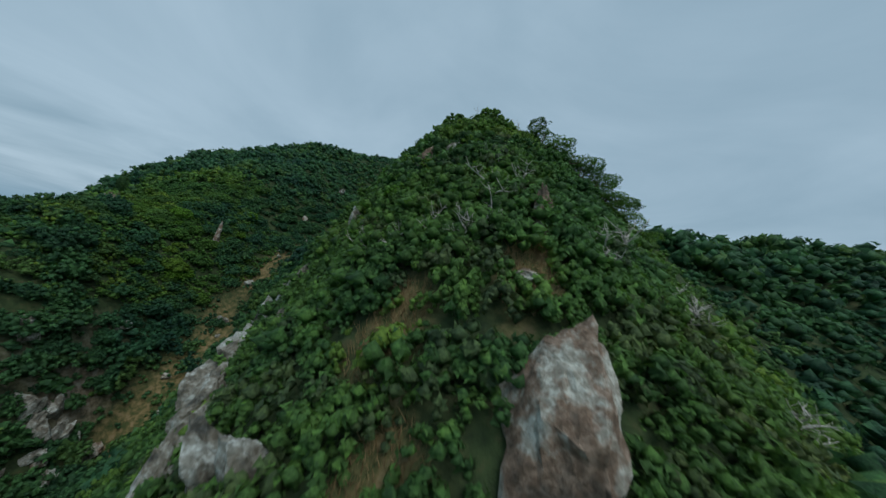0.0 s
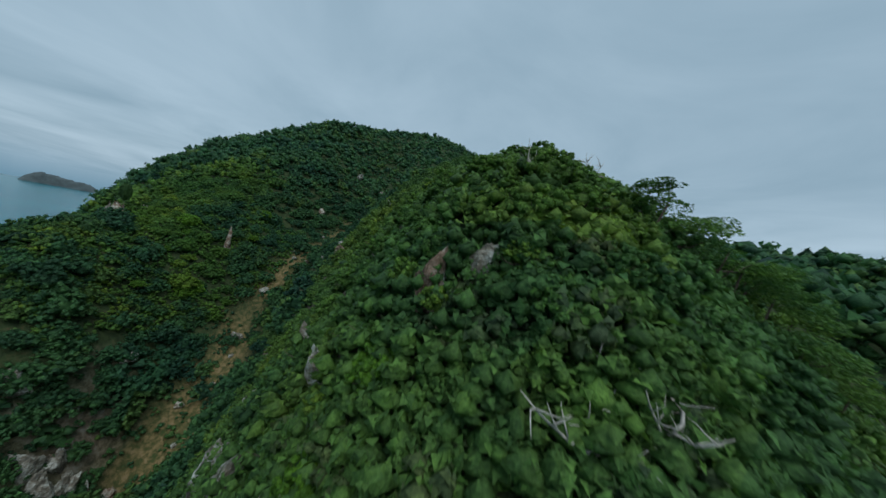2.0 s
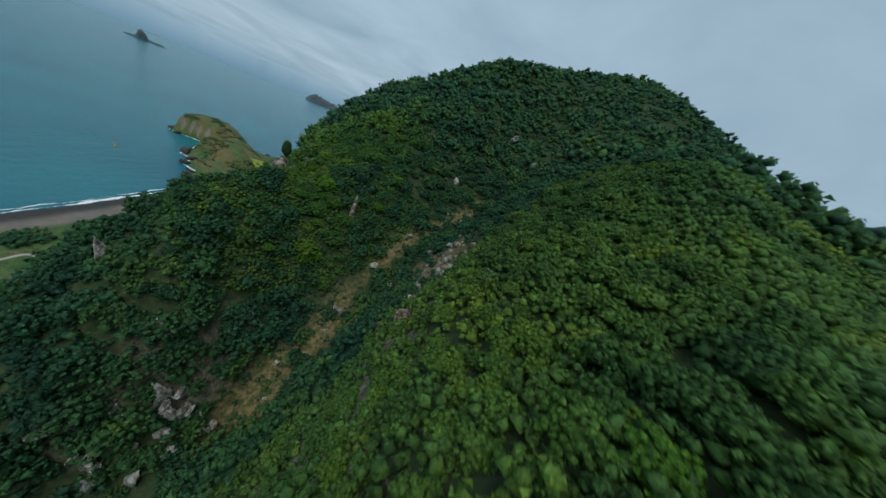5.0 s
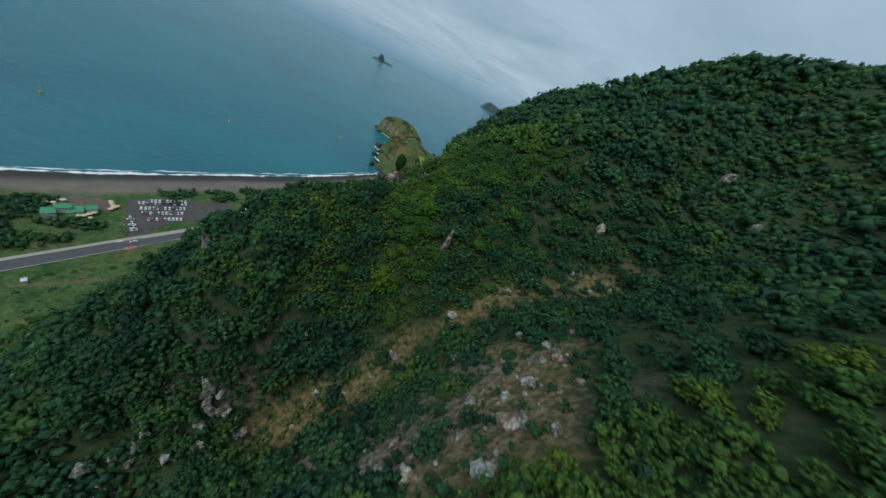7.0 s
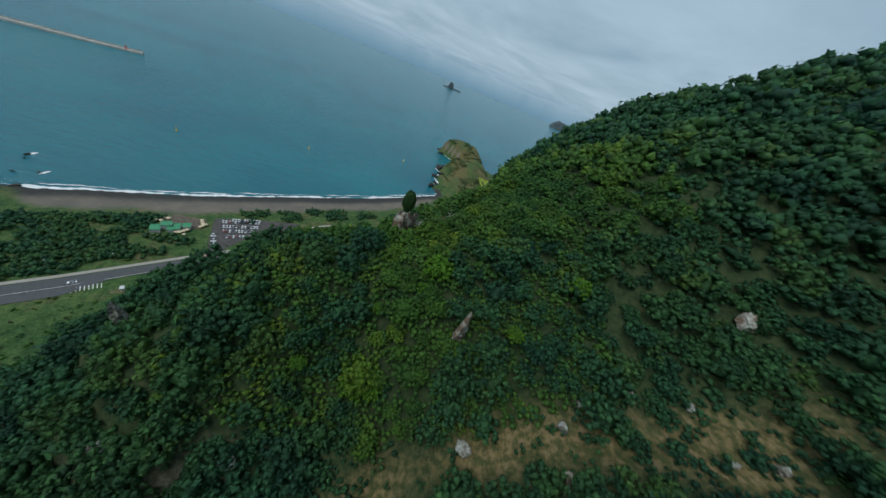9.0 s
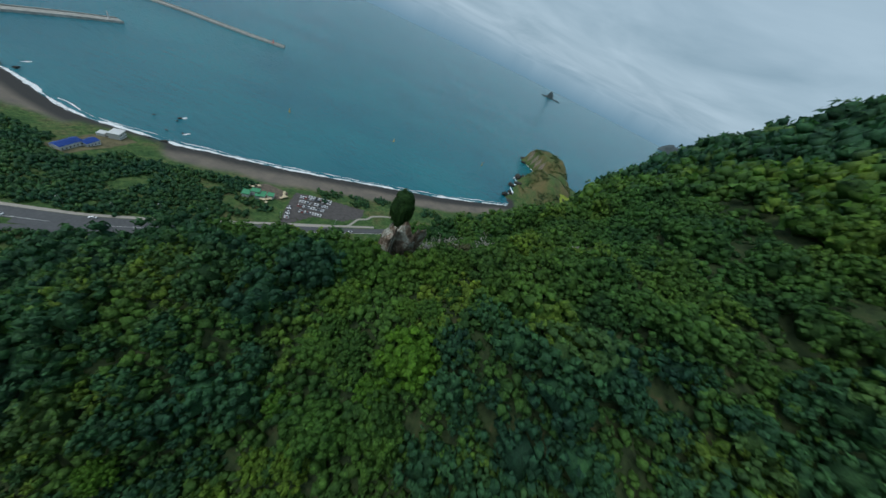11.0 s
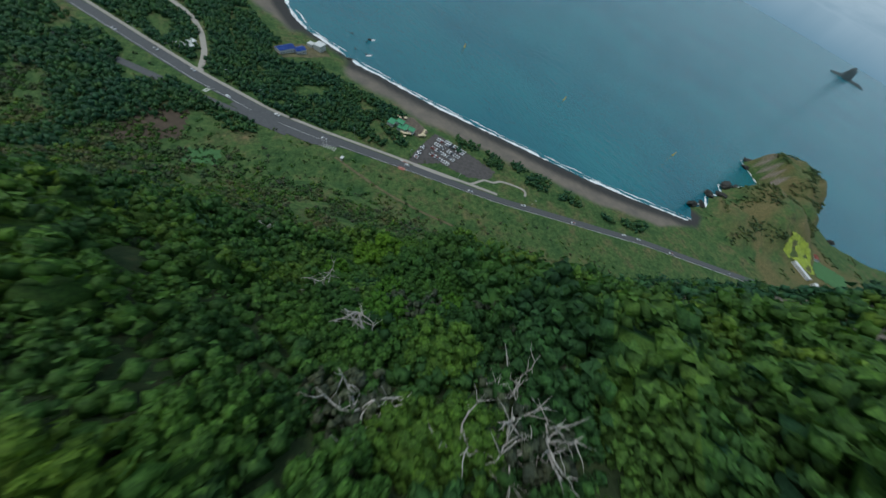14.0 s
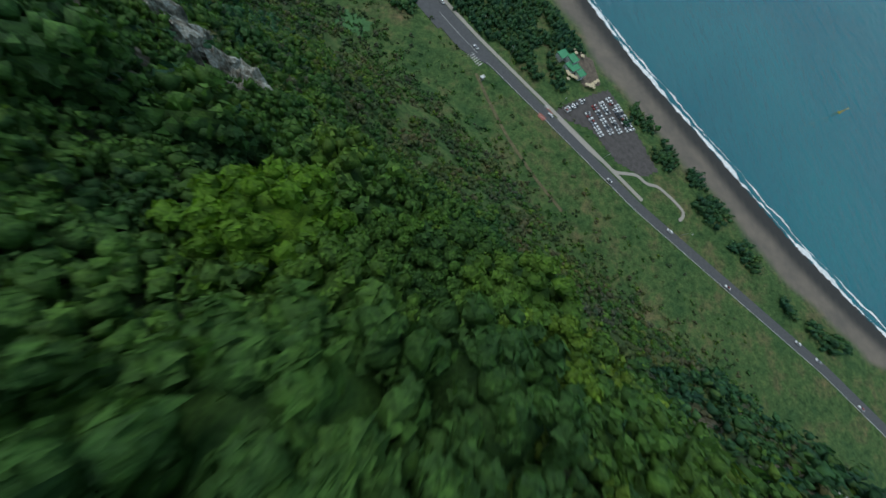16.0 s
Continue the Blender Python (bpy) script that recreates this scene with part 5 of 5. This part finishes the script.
def foam_line(name, start, stop, shift, wide, seed, label):
    s = np.r_[0, np.cumsum(np.hypot(*np.diff(SHORE, axis=0).T))]
    t = np.arange(s[start], s[stop], 1.6)
    q = np.stack([np.interp(t, s, SHORE[:, k]) for k in (0, 1)], -1)
    for _ in range(5):
        q[1:-1] = (q[:-2] + 2 * q[1:-1] + q[2:]) / 4
    way = np.gradient(q, axis=0); way /= np.hypot(*way.T)[:, None]
    out = np.stack([-way[:, 1], way[:, 0]], -1)
    mid = shift + 1.6 * wave(t, 0 * t, 22, seed) + 0.8 * wave(t, 0 * t, 5, seed + 1)
    w = wide * np.clip(0.55 + 0.75 * wave(t, 0 * t, 16, seed + 2) + 0.35 * wave(t, 0 * t, 3.5, seed + 3), 0.06, 2)
    a, b = q + out * (mid - w / 2)[:, None], q + out * (mid + w / 2)[:, None]
    n, i = len(q), np.arange(len(q) - 1)
    z = np.full(n, 0.12)
    ha, hb = height(a[:, 0], a[:, 1]), height(b[:, 0], b[:, 1])
    v = np.concatenate([np.c_[a, np.maximum(z, ha + 0.08)], np.c_[b, np.maximum(z, hb + 0.08)]])
    return tagged(new(name, mesh_from(name, v, np.stack([i, i + 1, i + 1 + n, i + n], -1), FOAM)), label, "surf", kind="structure")


foam_line("surf", 3, 13, 2.0, 5.0, 50, "white surf line along the dark beach")
foam_line("surf", 5, 13, 8.5, 1.8, 60, "thin broken wave behind the surf")
foam_line("surf", 14, 27, 5.0, 4.0, 70, "white surf round the headland rocks")
for k, (x, y) in enumerate([(-410.5, -283.4), (-382.6, -247.8), (-369.8, -455.4)]):
    c = np.array([(x + (1 + 3 * rng.random()) * 1.7 * math.cos(a), y + (0.6 + 1.6 * rng.random()) * math.sin(a), 0.12) for a in np.arange(0, 6.28, 0.35)])
    bm = bmesh.new()
    bm.faces.new([bm.verts.new(p) for p in c])
    bmesh.ops.triangulate(bm, faces=bm.faces)
    me = bpy.data.meshes.new("surf_patch"); bm.to_mesh(me); bm.free(); me.materials.append(FOAM)
    tagged(new("surf_patch", me), "patch of white water round a skerry", "surf", kind="structure")


def car_proto():
    root = thing("car", 0, 0, -50)
    bm = bmesh.new()
    box(bm, -2.25, -0.9, 0.28, 2.25, 0.9, 0.95, 0.16)
    part("body", bm, CARPAINT, root)
    bm = bmesh.new()
    box(bm, -1.5, -0.8, 0.93, 1.1, 0.8, 1.45, 0.05)
    for v in bm.verts:
        if v.co.z > 1.2:
            v.co.x = v.co.x * 0.72 - 0.1
            v.co.y *= 0.84
    part("windows", bm, GLASS, root, "dark tinted windows")
    bm = bmesh.new()
    box(bm, -1.1, -0.64, 1.44, 0.62, 0.64, 1.5, 0.02)
    part("roof", bm, CARPAINT, root)
    for x in (-1.4, 1.4):
        for y in (-0.85, 0.85):
            bm = bmesh.new()
            bmesh.ops.create_cone(bm, cap_ends=True, segments=12, radius1=0.33, radius2=0.33, depth=0.2, matrix=pose(x, y, 0.33, 90))
            part("wheel", bm, RUBBER, root)
    return root


proto = car_proto()


def car(x, y, turn, lift, label, group):
    ob = copy_thing(proto, pose(x, y, height_at(x, y) + lift, 0, 0, turn))
    return tagged(ob, label, "car", group)


for k, (s, lane_off) in enumerate([(0.045, 2), (0.09, -2), (0.14, 2), (0.2, 2), (0.235, -2), (0.25, -2), (0.3, 2), (0.345, -2), (0.39, 2), (0.44, -2), (0.5, 2.2), (0.535, -4), (0.57, 3.5), (0.6, -4), (0.63, -2),
                                   (0.66, 3.5), (0.7, -4), (0.74, 3), (0.78, -3)]):
    i = int(s * (len(road_mid) - 1))
    p = road_mid[i] + road_side[i] * lane_off
    ob = copy_thing(proto, pose(p[0], p[1], road_z[i] + 0.02, 0, 0, math.degrees(math.atan2(-road_side[i][0], road_side[i][1]))))
    tagged(ob, "passenger car on the coast road", "car", "cars on the road")
along, across = Vector((-0.38, 0.925)), Vector((-0.925, -0.38))
for row, (ox, oy, count, gap) in enumerate([(-320.9, -56.5, 8, 0), (-340.1, -54.3, 9, 1), (-348.2, -62.3, 11, 1), (-356.2, -66.3, 12, 1), (-364.3, -71.2, 13, 1), (-371.4, -65.1, 10, 1)]):
    for k in range(count):
        if rng.random() < 0.07:
            continue
        if row == 0:
            x, y, turn = ox - k * 2.6, oy - k * 1.6 + 1, -68
        else:
            x, y, turn = ox + along.x * k * 2.75, oy + along.y * k * 2.75, 22 + rng.uniform(-4, 4)
        car(x, y, turn, 0.16, "parked passenger car in the gravel car park", "cars in the car park")
for o in (*proto.children_recursive, proto):
    bpy.data.objects.remove(o)


def lamp_post(x, y, turn):
    root = thing("street_lamp", x, y, height_at(x, y), turn)
    tagged(root, "tall grey street lamp with a bent arm beside the road", "street lamp", "street lamps along the road")
    bm = bmesh.new()
    add_tube(bm, [(0, 0, -0.3), (0, 0, 4), (0, 0, 8.6), (0.6, 0, 9.3), (2.4, 0, 9.6)], [0.14, 0.12, 0.09, 0.08, 0.06], 6)
    part("pole", bm, STEEL, root)
    bm = bmesh.new()
    box(bm, 2.2, -0.16, 9.52, 3.1, 0.16, 9.68, 0.04)
    part("lamp_head", bm, WHITE, root)


for x, y in [(-316.8, -59.5), (-279.3, -103.4), (-260.0, -129.8), (-240.7, -149.2), (-225.6, -175.6), (-209.4, -210.0), (-177.0, -254.6), (-159.9, -290.0), (-344.3, -12.7), (-400.3, 50.7)]:
    lamp_post(x, y, 40)


def building(name, x, y, turn, wide, deep, high, roof_mat, gable, label, storeys=1):
    root = thing(name, x, y, height_at(x, y), turn)
    tagged(root, label, "building")
    bm = bmesh.new()
    box(bm, -wide / 2, -deep / 2, -0.6, wide / 2, deep / 2, high)
    part("wall", bm, WHITE, root)
    bm = bmesh.new()
    if gable:
        e, r = 0.5, high + deep * 0.22
        v = [bm.verts.new(p) for p in [(-wide / 2 - e, -deep / 2 - e, high), (wide / 2 + e, -deep / 2 - e, high), (wide / 2 + e, 0, r), (-wide / 2 - e, 0, r), (-wide / 2 - e, deep / 2 + e, high), (wide / 2 + e, deep / 2 + e, high)]]
        bm.faces.new([v[0], v[1], v[2], v[3]]); bm.faces.new([v[3], v[2], v[5], v[4]])
        bmesh.ops.solidify(bm, geom=bm.faces[:], thickness=0.18)
    else:
        box(bm, -wide / 2 - 0.3, -deep / 2 - 0.3, high, wide / 2 + 0.3, deep / 2 + 0.3, high + 0.18)
        for a in ((-wide / 2 - 0.3, -deep / 2 - 0.3, -wide / 2, deep / 2 + 0.3), (wide / 2, -deep / 2 - 0.3, wide / 2 + 0.3, deep / 2 + 0.3)):
            box(bm, a[0], a[1], high + 0.18, a[2], a[3], high + 0.5)
    part("roof", bm, roof_mat, root)
    for s in range(storeys):
        for k in range(max(2, int(wide // 3))):
            for side in (-1, 1):
                bm = bmesh.new()
                cx, z0 = -wide / 2 + (k + 0.5) * wide / max(2, int(wide // 3)), 0.9 + s * high / storeys
                box(bm, cx - 0.6, side * deep / 2 - 0.05, z0, cx + 0.6, side * deep / 2 + 0.05, z0 + 1.2)
                part("window", bm, GLASS, root)
    return root


for x, y, w, d, h in [(-326.8, -109.0, 9, 7, 4.0), (-334.9, -104.8, 7, 8, 5.0), (-335.9, -96.8, 10, 5, 3.4), (-340.0, -90.7, 7, 6, 4.2), (-330.8, -98.8, 5, 5, 3.2)]:
    building("cafe_building", x, y, 28, w, d, h, GREENROOF, False, "white beach cafe pavilion with a green flat roof")
building("shed", -279.0, -255.2, 12, 19, 9, 4.2, BLUEROOF, True, "long shed with a bright blue metal roof")
building("shed", -294.1, -254.0, 12, 12, 8, 4.0, BLUEROOF, True, "shorter shed with a blue metal roof")
building("guest_house", -322.3, -262.6, 30, 12, 9, 6.4, WHITE, False, "white two-storey house above the beach", 2)
building("guest_house", -315.2, -270.7, 30, 7, 6, 3.4, WHITE, False, "small white annex above the beach")
building("row_house", -712.3, 329.7, 55, 28, 6, 3.6, WHITE, False, "long white low building beside the fields")
building("row_house", -696.6, 353.4, 55, 16, 8, 4.2, WHITE, False, "white low building beside the fields")
building("farm_house", -778.9, 346.0, 20, 10, 8, 3.6, REDPAINT, True, "small house with a red-brown roof by the fields")
building("shelter", -252.0, -77.4, 30, 3, 2, 2.4, WHITE, False, "small white shelter at the meadow's edge")
for x, y in [(-193.2, -262.4), (-186.2, -266.5), (-197.3, -270.4)]:
    building("kiosk", x, y, 25, 6, 5, 3.2, WHITE, False, "small white roadside kiosk")


def parasol(x, y, r):
    root = thing("parasol", x, y, height_at(x, y) + 0.14)
    tagged(root, "round cream thatched parasol on the cafe terrace", "parasol", "parasols at the cafe")
    bm = bmesh.new()
    add_tube(bm, [(0, 0, -0.2), (0, 0, 2.6)], [0.05, 0.04], 6)
    part("pole", bm, BARK, root)
    bm = bmesh.new()
    bmesh.ops.create_cone(bm, cap_ends=True, segments=14, radius1=r, radius2=0.1, depth=0.8, matrix=pose(0, 0, 2.5))
    part("canopy", bm, CANVAS, root)


for x, y, r in [(-341.9, -114.9, 1.7), (-345.9, -116.8, 1.7), (-343.9, -119.9, 1.6), (-348.0, -112.8, 1.9), (-340.9, -118.9, 1.5), (-338.9, -111.9, 1.4), (-329.9, -90.8, 1.9), (-332.9, -89.2, 1.9), (-335.9, -87.7, 1.7), (-328.8, -93.3, 1.5), (-345.1, -82.0, 1.7),
                (-348.1, -81.5, 1.9), (-351.1, -83.0, 1.9), (-354.1, -85.5, 1.7), (-357.1, -87.5, 1.7), (-351.1, -79.9, 1.5), (-327.9, -85.7, 1.5)]:
    parasol(x, y, r)


def breakwater(name, line, wide, label):
    ob, *_ = ribbon(line, wide, 0, CONCRETE, name, 8.0)
    bpy.data.objects.remove(ob)
    p = np.array(line, float)
    s = np.r_[0, np.cumsum(np.hypot(*np.diff(p, axis=0).T))]
    t = np.arange(0, s[-1] + 4, 4.0)
    q = np.stack([np.interp(t, s, p[:, k]) for k in (0, 1)], -1)
    for _ in range(8):
        q[1:-1] = (q[:-2] + 2 * q[1:-1] + q[2:]) / 4
    way = np.gradient(q, axis=0); way /= np.hypot(*way.T)[:, None]
    out = np.stack([-way[:, 1], way[:, 0]], -1)
    rings = []
    for o, z in ((-1.15, -2), (-0.75, 2.2), (-0.5, 3.2), (-0.5, 4.6), (-0.38, 4.6), (-0.38, 3.2), (0.5, 3.2), (0.62, -2)):
        rings.append(np.c_[q + out * o * wide + 0.5 * wave(t * 3, t * 0 + o, 5, 3)[:, None] * (abs(o) > 0.6), np.full(len(q), z)])
    n, k = len(q), len(rings)
    v = np.concatenate(rings)
    i = np.arange(n - 1)
    f = np.concatenate([np.stack([a * n + i, a * n + i + 1, (a + 1) * n + i + 1, (a + 1) * n + i], -1) for a in range(k - 1)])
    return tagged(new(name, mesh_from(name, v, f, CONCRETE, False)), label, "breakwater", kind="structure")


breakwater("breakwater_outer", [(-916.8, -551.5), (-898.8, -577.9), (-866.9, -631.5), (-819.3, -732.2), (-760.1, -828.3), (-682.2, -919.8)], 18, "long curved concrete breakwater in the sea")
breakwater("breakwater_inner", [(-590.3, -628.1), (-515.6, -631.6), (-440.7, -629.3), (-384.3, -614.9), (-297.9, -638.2), (-198.3, -700.2)], 16, "straight grey concrete harbour mole")


def beacon(x, y, high, mat, label):
    root = thing("beacon", x, y, 3.2)
    tagged(root, label, "lighthouse")
    bm = bmesh.new()
    add_tube(bm, [(0, 0, 0), (0, 0, 0.8), (0, 0, 0.8001), (0, 0, high * 0.8)], [2.2, 2.1, 1.4, 0.9], 12)
    part("tower", bm, mat, root, smooth=False)
    bm = bmesh.new()
    add_tube(bm, [(0, 0, high * 0.8), (0, 0, high * 0.83), (0, 0, high * 0.8301), (0, 0, high)], [1.4, 1.4, 0.7, 0.6], 12)
    part("lantern", bm, mat, root)


beacon(-574.6, -629.4, 11, WHITE, "white harbour lighthouse on the mole's end")
beacon(-900.9, -573.0, 8, REDMETAL, "small red harbour beacon on the breakwater")


def buoy(x, y, k):
    root = thing("buoy", x, y, 0, 50 * k)
    tagged(root, "yellow marker buoy with a cross top, afloat", "buoy", "marker buoys")
    bm = bmesh.new()
    add_tube(bm, [(0, 0, -1), (0, 0, 0.9), (0, 0, 1.1)], [1.5, 1.5, 1.0], 12)
    part("float", bm, YELLOW, root)
    bm = bmesh.new()
    add_tube(bm, [(0, 0, 1), (0, 0, 5.6)], [0.75, 0.25], 8)
    part("tower", bm, YELLOW, root)
    bm = bmesh.new()
    add_tube(bm, [(-0.9, 0, 5.6), (0.9, 0, 7.2)], [0.18, 0.18], 5)
    add_tube(bm, [(0.9, 0, 5.6), (-0.9, 0, 7.2)], [0.18, 0.18], 5)
    part("top_mark", bm, YELLOW, root)


for k, (x, y) in enumerate([(-568.3, -252.5), (-662.8, -84.8), (-774.3, 100.2)]):
    buoy(x, y, k)


def island(name, x, y, turn, long, wide, profile, label):
    """A far island: rings of an uneven plan, lifted to the given skyline."""
    u = np.linspace(-1, 1, 60)
    v = np.linspace(-1, 1, 18)
    U, V = np.meshgrid(u, v)
    high = np.interp(U, *zip(*profile))
    edge = np.clip(1 - np.abs(U) ** 6, 0, 1) * np.clip(1.25 * (1 - np.abs(V) ** 3), 0, 1)
    z = high * edge * (1 + 0.12 * wave(U * 40, V * 12, 3, 4).reshape(U.shape)) - 3
    c, s = math.cos(radians(turn)), math.sin(radians(turn))
    X, Y = U * long / 2, V * wide / 2
    i = (np.arange(len(v) - 1)[:, None] * len(u) + np.arange(len(u) - 1)[None]).ravel()
    f = np.stack([i, i + 1, i + 1 + len(u), i + len(u)], -1)
    p = np.stack([x + c * X - s * Y, y + s * X + c * Y, z], -1).reshape(-1, 3)
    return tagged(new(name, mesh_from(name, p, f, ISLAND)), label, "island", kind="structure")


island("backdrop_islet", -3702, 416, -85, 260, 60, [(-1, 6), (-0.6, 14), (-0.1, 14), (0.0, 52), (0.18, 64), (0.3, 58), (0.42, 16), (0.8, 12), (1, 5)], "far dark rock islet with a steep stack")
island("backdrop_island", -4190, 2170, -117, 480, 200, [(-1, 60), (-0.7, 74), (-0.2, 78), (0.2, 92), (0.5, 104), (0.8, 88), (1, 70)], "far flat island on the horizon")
